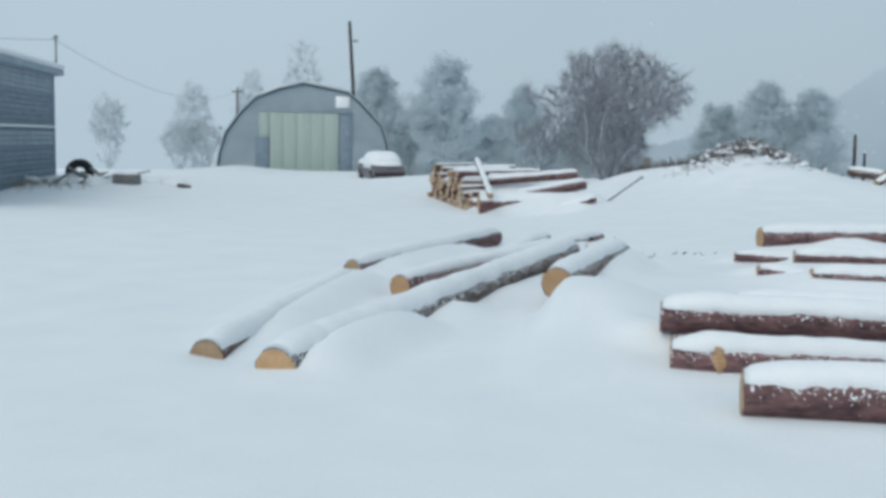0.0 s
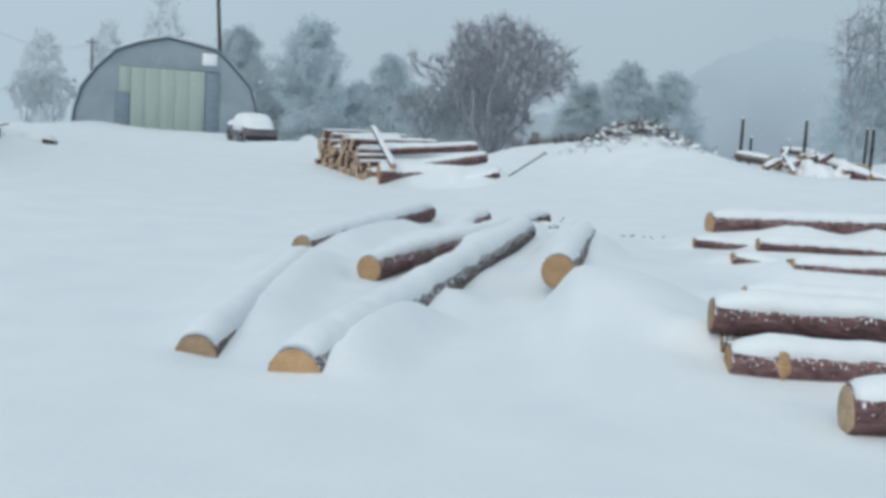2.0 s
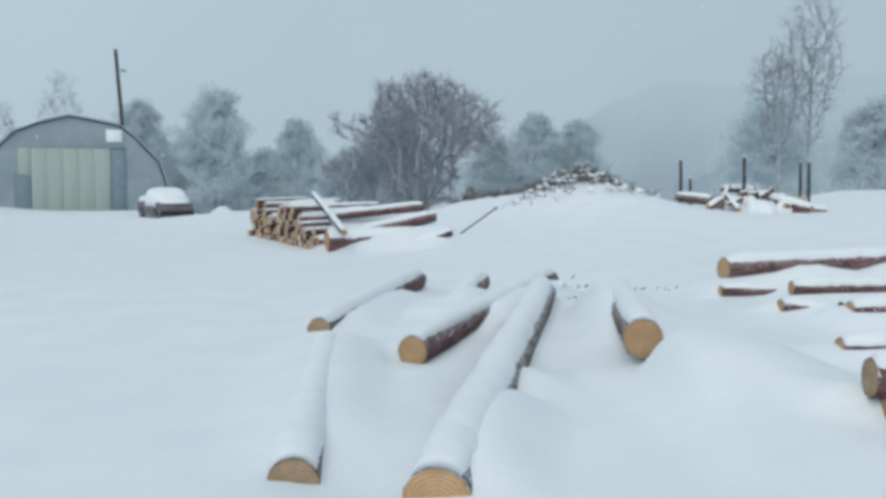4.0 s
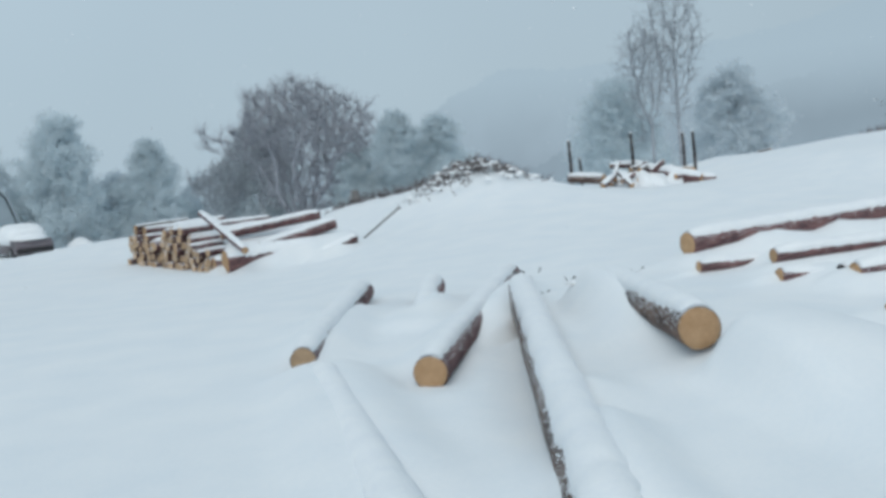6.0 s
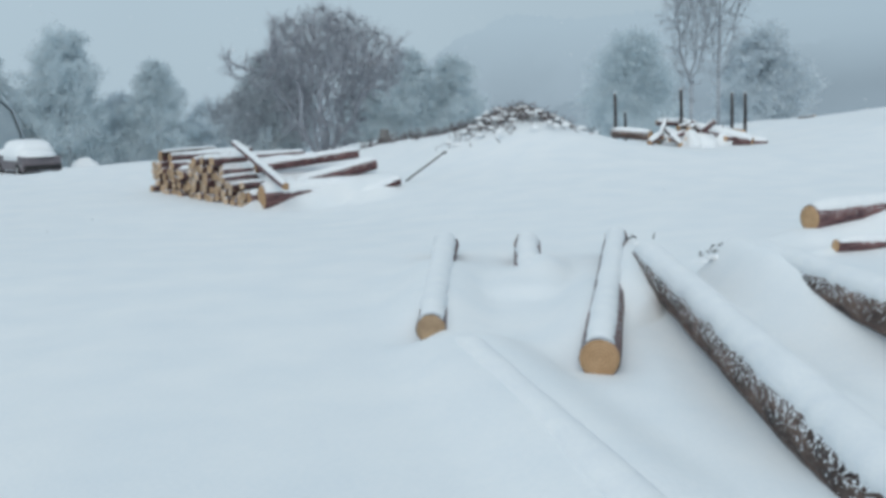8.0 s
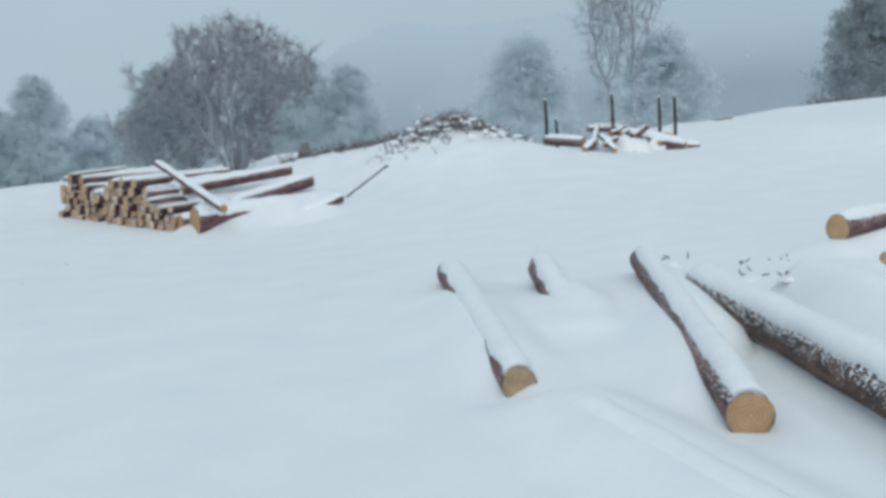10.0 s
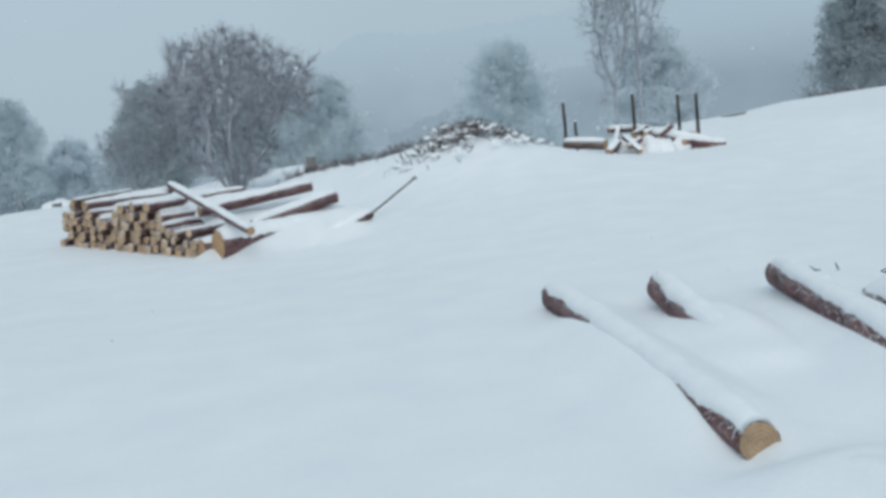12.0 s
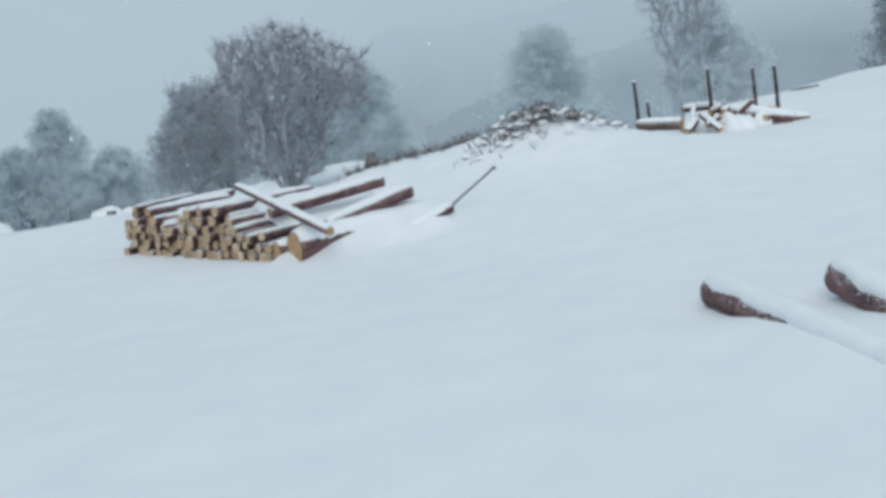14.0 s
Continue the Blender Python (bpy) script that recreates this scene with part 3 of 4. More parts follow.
def bare_tree(x, y, h, w, seed, stems=5, mat=None, label="bare haze-paled tree with many upright branches", thick=0.085, fine=0.007, points=1500, twigs=5, clear=0.12, lean=(0.0, 0.0), name="bare_tree"):
    """A leafless tree: a few stems forking into limbs, branches and fine twigs that fill a rounded crown."""
    rs = np.random.RandomState(seed)
    ob = thing(name, pose(x, y, z_at(x, y) - 0.1), label, "tree", "leafless trees in falling snow")
    cloud = []
    while len(cloud) < points:
        q = rs.uniform(-1, 1, 3)
        u = (q[2] + 1) / 2
        wide = min(1.0, 0.20 + 1.35 * u) * math.sqrt(max(0.0, 1 - (max(0, u - 0.45) / 0.55) ** 2.2))
        r = math.hypot(q[0], q[1])
        if r < wide * (0.84 + 0.55 * noise.noise(Vector((q[0] * 2.2, q[1] * 2.2, q[2] * 2.2 + seed)))) and rs.rand() < 0.5 + 0.5 * r / (wide + 0.01):
            cloud.append((q[0] * w / 2 + lean[0] * u, q[1] * w / 2 + lean[1] * u, h * (clear + (1 - clear) * u)))
    roots = []
    for i in range(stems):
        a, o = 6.283 * (i + 0.6 * rs.rand()) / stems, (0.0 if stems == 1 else 1.0)
        n = int((clear + 0.16) / 0.025)
        for k in range(n):
            c = 0.05 + 0.025 * h * k * (0.25 + 0.5 * ((i * 5) % 3) / 2)
            roots.append(((o * c * math.cos(a), o * c * math.sin(a), 0.025 * h * k), len(roots) - 1 if k else -1))
    nodes, parent = branch_out(cloud, roots, 0.022 * h, 0.13 * h, 0.028 * h, rs)
    load, kids = np.zeros(len(nodes)), np.zeros(len(nodes), int)
    for k in range(len(nodes) - 1, -1, -1):
        load[k] = max(load[k], 1.0)
        if parent[k] >= 0:
            load[parent[k]] += load[k]
            kids[parent[k]] += 1
    radius = fine + (thick - fine) * (load / load.max()) ** 0.5
    limbs, spray = [], []
    for k, q in enumerate(parent):
        if q >= 0:
            (limbs if radius[k] > fine * 1.9 else spray).append(tube(nodes[q], nodes[k], min(radius[q], radius[k] * 1.4), radius[k], 6 if radius[k] > 0.03 else 3))
        if kids[k] < 1 or (kids[k] < 2 and load[k] < 9 and rs.rand() < 0.5):
            up = nodes[k] - nodes[q] if q >= 0 else np.array((0, 0, 1.0))
            up = up / (np.linalg.norm(up) + 1e-6)
            for _ in range(twigs):
                e = up + rs.normal(size=3) * 0.45 + (0, 0, 0.3)
                e = nodes[k] + e / np.linalg.norm(e) * h * rs.uniform(0.03, 0.10)
                spray.append(tube(nodes[k], e, fine, fine * 0.6, 3))
    part("trunk", join(*limbs), mat or TWIG, ob)
    tagged(part("crown", join(*spray), mat or TWIG, ob), kind="stuff")
    return ob


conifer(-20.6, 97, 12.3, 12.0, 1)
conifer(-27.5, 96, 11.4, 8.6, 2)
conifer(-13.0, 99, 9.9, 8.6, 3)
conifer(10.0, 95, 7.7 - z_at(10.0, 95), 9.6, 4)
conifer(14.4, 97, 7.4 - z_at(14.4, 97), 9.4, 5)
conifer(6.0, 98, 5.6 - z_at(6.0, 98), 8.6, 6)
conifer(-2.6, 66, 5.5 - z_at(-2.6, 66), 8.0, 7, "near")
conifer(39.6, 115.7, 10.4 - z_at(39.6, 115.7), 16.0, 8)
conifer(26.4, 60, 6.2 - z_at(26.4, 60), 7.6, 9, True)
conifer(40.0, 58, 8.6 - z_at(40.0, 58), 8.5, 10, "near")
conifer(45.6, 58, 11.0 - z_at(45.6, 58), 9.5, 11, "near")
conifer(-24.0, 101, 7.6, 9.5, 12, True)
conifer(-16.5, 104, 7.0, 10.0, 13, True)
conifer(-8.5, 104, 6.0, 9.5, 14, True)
bare_tree(-0.75, 44.2, 6.3, 7.6, 21, stems=12, thick=0.10, fine=0.0075, points=2100, twigs=7, clear=0.04, label="large bare bush-like tree, dark stems paled by haze")
bare_tree(-4.0, 46.5, 3.2, 3.6, 23, stems=4, thick=0.05, points=700, mat=BIRCH, label="low bare shrub spreading beside the large bush")
bare_tree(14.2, 42.0, 7.4 - z_at(14.2, 42.0), 2.7, 22, stems=1, thick=0.085, fine=0.006, points=700, twigs=5, clear=0.2, mat=BIRCH, lean=(-0.35, 0.0), name="birch_tree", label="slender bare birch paled by haze")
bare_tree(15.8, 42.9, 9.4 - z_at(15.8, 42.9), 3.0, 24, stems=1, thick=0.085, fine=0.006, points=800, twigs=5, clear=0.2, mat=BIRCH, name="birch_tree", label="tall thin birch with bare hanging twigs")
# The veil over these trees is only their pale FAR_TWIG colour.
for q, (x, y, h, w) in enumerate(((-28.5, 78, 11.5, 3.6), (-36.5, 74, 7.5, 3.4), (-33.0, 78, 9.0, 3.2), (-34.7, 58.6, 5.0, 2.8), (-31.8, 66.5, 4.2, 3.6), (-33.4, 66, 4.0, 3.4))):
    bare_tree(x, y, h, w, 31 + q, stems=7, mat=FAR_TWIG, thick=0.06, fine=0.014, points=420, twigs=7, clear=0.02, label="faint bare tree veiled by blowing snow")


# ---- buildings on the left ----
def hangar():
    """An arched sheet-metal shed; x along its front, y into its depth."""
    ob = thing("arched_shed", pose(-27.7, 60.35, -0.68, 0, 0, 20.3) @ Matrix.Scale(1.13, 4), "grey arched metal shed with a pale green door", "shed")
    prof = [(0, 0), (0.12, 1.0), (0.48, 2.25), (1.25, 3.35), (2.28, 4.40), (3.6, 4.92), (5.05, 5.30), (6.4, 5.06), (7.7, 4.82), (8.5, 4.15), (9.75, 2.85), (10.1, 1.7), (10.26, 0)]
    d = 6.0
    n = len(prof)

    def slab(pts, y0, y1):
        k = len(pts)
        v = [Vector((x, y0, z)) for x, z in pts] + [Vector((x, y1, z)) for x, z in pts]
        f = [tuple(range(k)), tuple(range(2 * k - 1, k - 1, -1))]
        f += [(i, k + i, k + (i + 1) % k, (i + 1) % k) for i in range(k)]
        return v, f

    part("front_wall", slab([(x * 0.985 + 0.07, z * 0.985) for x, z in prof], 0.06, 0.16), TIN, ob, smooth=False)
    part("back_wall", slab([(x * 0.985 + 0.07, z * 0.985) for x, z in prof], d - 0.16, d - 0.06), TIN, ob, smooth=False)
    for i in range(n - 1):
        (x0, z0), (x1, z1) = prof[i], prof[i + 1]
        nx_, nz_ = z0 - z1, x1 - x0
        m = math.hypot(nx_, nz_)
        ox, oz = nx_ / m * 0.09, nz_ / m * 0.09
        part("roof_sheet", slab([(x0, z0), (x0 + ox, z0 + oz), (x1 + ox, z1 + oz), (x1, z1)][::-1], -0.12, d), ROOF_TIN, ob, smooth=False)
    door = part("door", box(3.1, -0.03, 0, 7.15, 0.05, 3.55, 0.02), GREEN_DOOR, ob, "large pale green double door")
    for i in range(5):
        part("board", box(3.105 + i * 0.807, -0.04, 0.02, 3.908 + i * 0.807, -0.026, 3.53, 0.003), GREEN_DOOR, door)
    part("door_rail", box(2.5, -0.05, 3.57, 7.9, 0.05, 3.70, 0.01), TIN, ob)
    part("side_panel", box(2.45, -0.02, 2.08, 3.08, 0.05, 3.55, 0.01), GREEN_DOOR, ob, "faded green panel beside the door")
    part("small_door", box(2.25, -0.02, 0, 3.07, 0.05, 2.06, 0.01), HUT_WALL, ob, "dark narrow wicket door")
    part("window", box(6.95, -0.02, 3.90, 7.78, 0.05, 4.58, 0.02), SNOW_CAP, ob, "small frosted white window")
    part("dark_panel", box(7.2, -0.01, 0.2, 7.95, 0.05, 3.5, 0.01), HUT_WALL, ob, "dark slit beside the door")
    ridge = [(x, z + 0.08) for x, z in prof[4:9]] + [(x, z + 0.16 + 0.04 * (i % 2)) for i, (x, z) in reversed(list(enumerate(prof[4:9])))]
    part("roof_snow", slab(ridge, 0.0, d), SNOW_CAP, ob, "thin snow on the roof")


hangar()


def hut():
    """The near corner of a boarded building; x along its visible wall."""
    c, e = Vector((-22.22, 34.4, -0.1)), Vector((-16.02, 18.3, -0.1))
    ob = thing("wooden_building", Matrix.Translation(c) @ Matrix.Rotation(math.atan2(e.y - c.y, e.x - c.x), 4, "Z"), "blue-grey boarded building with a snowy eave", "building")
    n = (e - c).length
    part("wall", box(0, -5.0, -0.2, n, -0.05, 4.05, 0.02), HUT_WALL, ob)
    for i in range(22):
        z = 0.02 + i * 0.184
        pale = 7 <= i <= 9 or i >= 18
        part("board", box(-0.02, -0.05, z, n + 0.02, 0.015 + 0.012 * (i % 2), z + 0.172, 0.012), HUT_TRIM if pale else HUT_WALL, ob)
    part("corner_post", box(-0.10, -0.10, -0.2, 0.05, 0.06, 4.05, 0.015), HUT_WALL, ob)
    part("roof", join(box(-0.25, -5.6, 4.06, n + 0.5, 0.42, 4.30, 0.05)), HUT_TRIM, ob, "thick frosted eave board")
    v, f = box(-0.3, -5.65, 4.30, n + 0.5, 0.47, 4.50, 0.09)
    part("roof_snow", (v, f), SNOW_CAP, ob, "deep snow on the roof")
    part("window_ledge", box(-0.05, 0.03, 1.98, n, 0.12, 2.06, 0.02), SNOW_CAP, ob, "snow on a ledge")


hut()


def utility_pole(a, b, r, label, bracket=True):
    ob = thing("utility_pole", Matrix.Translation(Vector(a)), label, "pole")
    a, b = Vector(a), Vector(b)
    part("shaft", tube((0, 0, 0), b - a, r, r * 0.75, 10), GREY_WOOD if not bracket else DARK_WOOD, ob)
    if bracket:
        t = (b - a) * 0.87
        part("bracket", tube(t, t + Vector((0.42, -0.1, 0.05)), 0.04, 0.04, 6), STEEL, ob)
        part("lamp_head", blob(0.2, 0.12, 0.16, 2), STEEL, ob).location = t + Vector((0.45, -0.1, -0.05))
    else:
        part("crossarm", box(-0.5, -0.05, (b - a).z - 0.4, 0.5, 0.05, (b - a).z - 0.28, 0.01), GREY_WOOD, ob)
    return ob


utility_pole((-21.05, 70.3, -0.9), (-21.85, 70.3, 10.3), 0.16, "leaning dark wooden utility pole with a lamp bracket")
utility_pole((-33.7, 76.5, -0.3), (-33.7, 76.5, 5.7), 0.12, "short frosted utility pole behind the shed", False)
mast = thing("roof_mast", pose(-22.95, 35.75, 4.4), "thin metal mast on the building's roof", "mast")
part("shaft", tube((0, 0, -0.4), (0, 0, 1.2), 0.05, 0.04, 8), STEEL, mast)
part("insulator", blob(0.12, 0.12, 0.14, 4), STEEL, mast).location = (0, 0, 1.15)


def cable(a, b, sag, r=0.011):
    a, b = Vector(a), Vector(b)
    pts = [a.lerp(b, i / 20) - Vector((0, 0, sag * 4 * (i / 20) * (1 - i / 20))) for i in range(21)]
    v, f = join(*[tube(pts[i], pts[i + 1], r, r, 5) for i in range(20)])
    return tagged(mesh_object("overhead_cable", v, f, STEEL), "thin sagging overhead cable", "cable")


cable((-22.95, 35.75, 5.5), (-33.7, 76.5, 5.3), 1.3)
cable((-22.95, 35.75, 5.5), (-32.0, 22.0, 5.4), 0.25)


def car():
    ob = thing("car", pose(-14.75, 55.3, -0.74, 0, 0, -60) @ Matrix.Scale(1.08, 4), "dark car buried under thick snow", "car")
    prof = [(-2.1, 0.25), (-2.15, 0.62), (-2.0, 0.85), (-1.2, 0.92), (1.0, 0.95), (1.95, 0.86), (2.1, 0.6), (2.05, 0.25)]
    cabin = [(-1.15, 0.90), (-0.55, 1.38), (0.75, 1.40), (1.35, 0.93)]

    def loft(pts, half, inset):
        k = len(pts)
        v, f = [], []
        for y, sc in ((-half, 0.985), (-half + 0.1, 1.0), (half - 0.1, 1.0), (half, 0.985)):
            v += [Vector((x * sc, y * (1 - inset * max(0, z - 0.9)), 0.25 + (z - 0.25) * sc)) for x, z in pts]
        for r in range(3):
            f += [(r * k + i, r * k + (i + 1) % k, (r + 1) * k + (i + 1) % k, (r + 1) * k + i) for i in range(k)]
        f += [tuple(range(k - 1, -1, -1)), tuple(3 * k + i for i in range(k))]
        return v, f

    part("body", loft(prof, 0.84, 0.0), CAR_PAINT, ob, smooth=False)
    part("cabin", loft(cabin, 0.74, 0.25), GLASS, ob, "dark glass under snow", smooth=False)
    part("bonnet_snow", blob(1.0, 0.86, 0.36, 5, 0.10, 8, 20, 0.6), SNOW_CAP, ob, "thick snow").location = (-1.35, 0, 0.86)
    roof = part("roof_snow", blob(1.45, 0.90, 0.92, 6, 0.06, 12, 28, 0.55), SNOW_CAP, ob, "thick rounded snow")
    roof.location = (0.25, 0, 0.70)
    part("boot_snow", blob(0.6, 0.78, 0.26, 7, 0.1), SNOW_CAP, ob, "thick snow").location = (1.6, 0, 0.86)
    for x in (-2.13, 2.08):
        part("bumper", box(x - 0.09, -0.82, 0.32, x + 0.09, 0.82, 0.50, 0.04), RUBBER, ob)
    for y in (-0.6, 0.6):
        part("headlight", box(-2.20, y - 0.16, 0.62, -2.10, y + 0.16, 0.76, 0.03), STEEL, ob)
    for x in (-1.35, 1.3):
        for y in (-0.80, 0.80):
            w = part("wheel", tube((x, y - 0.09, 0.28), (x, y + 0.09, 0.28), 0.30, 0.30, 18), RUBBER, ob)
            part("rim", tube((x, y - 0.10, 0.28), (x, y + 0.10, 0.28), 0.18, 0.18, 12), STEEL, w)


car()

# ---- clutter by the building ----
tyre = thing("tyre", pose(-20.4, 33.4, z_at(-20.4, 33.4) + 0.30, 80, 0, 25), "old black tyre standing in the snow", "tyre")
tv, tf = [], []
for i in range(20):
    for j in range(8):
        a, b = 2 * math.pi * i / 20, 2 * math.pi * j / 8
        tv.append(Vector(((0.38 + 0.17 * math.cos(b)) * math.cos(a), (0.38 + 0.17 * math.cos(b)) * math.sin(a), 0.15 * math.sin(b))))
tf = [(i * 8 + j, ((i + 1) % 20) * 8 + j, ((i + 1) % 20) * 8 + (j + 1) % 8, i * 8 + (j + 1) % 8) for i in range(20) for j in range(8)]
part("tread", (tv, tf), RUBBER, tyre)
beam = thing("timber_block", pose(-16.7, 30.6, z_at(-16.7, 30.6), 0, 0, -6), "weathered squared timber block, half snowed in", "timber")
part("block", box(-0.48, -0.2, -0.05, 0.48, 0.2, 0.34, 0.03), GREY_WOOD, beam)
part("snow_cover", blob(0.48, 0.22, 0.09, 3), SNOW_CAP, beam).location = (0, 0, 0.33)
stone = thing("stone", pose(-14.5, 30.6, z_at(-14.5, 30.6) - 0.04), "small dark stone poking out of the snow", "stone")
part("rock", blob(0.28, 0.2, 0.17, 9, 0.5), DARK_WOOD, stone)
rb = random.Random(5)
for i in range(9):
    x, y = -19.3 + rb.uniform(-1.6, 1.6), 31.6 + rb.uniform(-1.2, 1.4)
    a = rb.uniform(0, 3.14)
    z = z_at(x, y)
    n = rb.uniform(0.6, 1.5)
    b_ = thing("board_scrap", pose(x, y, z), "loose grey board lying in the snow", "board", "boards scattered by the building")
    part("board", plank((-n / 2 * math.cos(a), -n / 2 * math.sin(a), 0.02), (n / 2 * math.cos(a), n / 2 * math.sin(a), rb.uniform(0.1, 0.5)), 0.16, 0.04), GREY_WOOD, b_)
for i in range(12):
    x, y = -18.6 + rb.uniform(-2.6, 3.6), 31.0 + rb.uniform(-1.0, 1.0)
    lump = thing("snow_heap", pose(x, y, z_at(x, y) - 0.05), "small rounded heap of snow", "snow heap", "snow heaps by the building")
    part("mound", blob(rb.uniform(0.4, 0.9), rb.uniform(0.3, 0.6), rb.uniform(0.2, 0.38), i), SNOW, lump)
gv = []
for i in range(420):
    x, y = -20.6 + rb.gauss(0, 1.3), 29.6 + rb.gauss(0, 0.9)
    z = z_at(x, y)
    gv.append(tube((x, y, z - 0.03), (x + rb.gauss(0, 0.2), y + rb.gauss(0, 0.1), z + rb.uniform(0.08, 0.34)), 0.010, 0.004, 3))
gv = join(*gv)
tagged(mesh_object("dry_grass", gv[0], gv[1], GRASS), "dead frosted grass sticking through snow", "grass", kind="stuff")

# ---- logs lying in the snow ----
felled_log(*LOGS["long"], "long thick pine log under snow with a sawn end", 1, 0.085, 0.95, bark=BARK_GREY)
felled_log(*LOGS["half_buried"], "pine log almost buried, sawn end showing", 2, 0.06, 1.2, cut=CUT_OLD)
felled_log(*LOGS["middle"], "reddish pine log with a fresh sawn end", 3, 0.06, 0.85)
felled_log(*LOGS["outer"], "snow-covered pine log with a weathered end", 4, 0.06, 1.05, cut=CUT_OLD)
felled_log(*LOGS["hidden"], "pine log buried but for its far end", 5, 0.06, 1.0)
felled_log(*LOGS["round"], "rough-barked log with a bright round sawn end", 6, 0.06, 1.0, bark=BARK_GREY)
felled_log(*RIGHT["upper"], "dark reddish log resting on packed snow", 7, 0.085, 1.05, cut=CUT_OLD)
felled_log(*RIGHT["lower"], "dark log with an orange bark scar, snow on top", 8, 0.085, 0.95)
felled_log(*RIGHT["thick"], "thick dark red-barked log under snow", 9, 0.10, 1.0, cut=CUT_OLD)
felled_log(*RIGHT["far_long"], "very long pine log capped with snow", 10, 0.07, 1.05)
felled_log(*RIGHT["far_second"], "thin reddish log capped with snow", 11, 0.06, 1.15)
felled_log(*RIGHT["far_low"], "low log nearly hidden under snow", 12, 0.06, 1.4)
felled_log(*RIGHT["far_thin"], "short thin log end poking from snow", 13, 0.05, 1.0)
felled_log(*RIGHT["dark_thin"], "dark thin log lying against a paler one", 15, 0.05, 1.1, bark=BARK_GREY, cut=DARK_WOOD)
felled_log(*RIGHT["under"], "dark log wedged under a larger one", 16, 0, bark=BARK_GREY, cut=CUT_OLD)
felled_log(*RIGHT["behind"], "pine log buried but for its orange end", 17, 0.06, 1.3)
felled_log(*RIGHT["stub"], "short cut stub half under snow", 14, 0.05, 1.2)
scar = part("bark_scar", blob(0.09, 0.05, 0.02, 3, 0.5), CUT, [o for o in bpy.data.objects if o.get("label", "").startswith("dark log with an orange")][0], "orange patch of stripped bark")
scar.matrix_basis = pose(0.115, 0.36, 0.02, 0, 90, 0)

# ---- log pile ----
A0, A1 = Vector((-3.17, 26.55, 0)), Vector((-6.5, 34.3, 0))
FACE, AXIS = (A1 - A0).normalized(), Vector((0.945, 0.327, 0))
TOP = ((0, 0.30), (0.9, 0.5), (1.7, 0.62), (2.3, 0.9), (3.0, 1.22), (3.9, 1.22), (5.0, 1.02), (5.6, 0.8), (6.3, 0.95), (6.9, 1.15), (7.5, 1.1), (8.0, 0.7), (8.4, 0.3))
kinds = []
for snowy in (0.0, 0.03):
    for i, (r, n) in enumerate(((0.095, 2.6), (0.110, 2.9), (0.118, 2.7), (0.085, 2.4), (0.112, 3.0), (0.102, 2.8))):
        name = "stacked pine log, snow along its top" if snowy else "stacked pine log with a pale sawn end"
        kinds.append(felled_log((0, 0, 0), (0, n, 0), r, r * 0.88, name, 40 + i, snowy, 1.0, cut=CUT_SNOWY if i % 2 else CUT_OLD, group="logs in the stack"))
rp = random.Random(11)
yaw = math.degrees(math.atan2(-0.80, 0.60))
used = set()
row = 0
while row * 0.19 < 1.25:
    s = 0.62 + (0.12 if row % 2 else 0)
    while s < 8.4:
        top = np.interp(s, *zip(*TOP))
        if row * 0.19 + 0.2 < top + 0.04:
            k = rp.randrange(6) + (6 if row * 0.19 + 0.39 >= top + 0.04 else 0)
            p = A0 + FACE * s + AXIS * rp.uniform(-0.16, 0.18)
            p.z = -0.36 + 0.11 + row * 0.19 + rp.uniform(-0.05, 0.05)
            m = pose(p.x, p.y, p.z, rp.uniform(-1.0, 1.5), 0, yaw + rp.uniform(-2.5, 2.5))
            if k in used:
                copy_thing(kinds[k], m)
            else:
                kinds[k].matrix_basis = m
                used.add(k)
        s += rp.uniform(0.20, 0.255)
    row += 1
felled_log(*RIGHT["stack_foot"], "thickest log of the stack with a broad sawn end", 60, 0.10, 1.3, group="logs in the stack")
felled_log(A0 + FACE * 0.52 + Vector((-0.1, 0, -0.12)), A0 + FACE * 0.52 + AXIS * 2.2 + Vector((0, 0, -0.1)), 0.2, 0.18, "thick log with a snow-flecked sawn end", 61, 0.06, 1.1, group="logs in the stack")
felled_log(Vector((-2.3, 27.68, 0.14)), Vector((-0.32, 28.37, 0.56)), 0.15, 0.15, "long red-barked log on top of the stack", 62, 0.07, 0.95, group="logs in the stack")
felled_log(Vector((-3.3, 28.67, 0.52)), Vector((-0.66, 29.4, 0.80)), 0.12, 0.13, "long snow-capped log on top of the stack", 63, 0.06, 1.05, group="logs in the stack")
felled_log(*RIGHT["low_stack"], "low log beside the stack, mostly snowed under", 64, 0.07, 1.5, group="logs in the stack")
felled_log(Vector((-6.05, 33.0, 0.84)), Vector((-4.6, 34.5, 0.9)), 0.07, 0.06, "thin dark log lying on the stack's end", 65, 0.03, 1.0, bark=BARK_GREY, group="logs in the stack")
felled_log(Vector((-2.62, 25.45, 0.26)), Vector((-3.82, 29.35, 1.16)), 0.085, 0.075, "slanting pole leaning across the log stack", 66, 0.05, 1.15, group="logs in the stack")
cover = thing("snow_blanket", pose(0, 0, 0), "snow lying between the stacked logs", "snow", "")
cv, cf = [], []
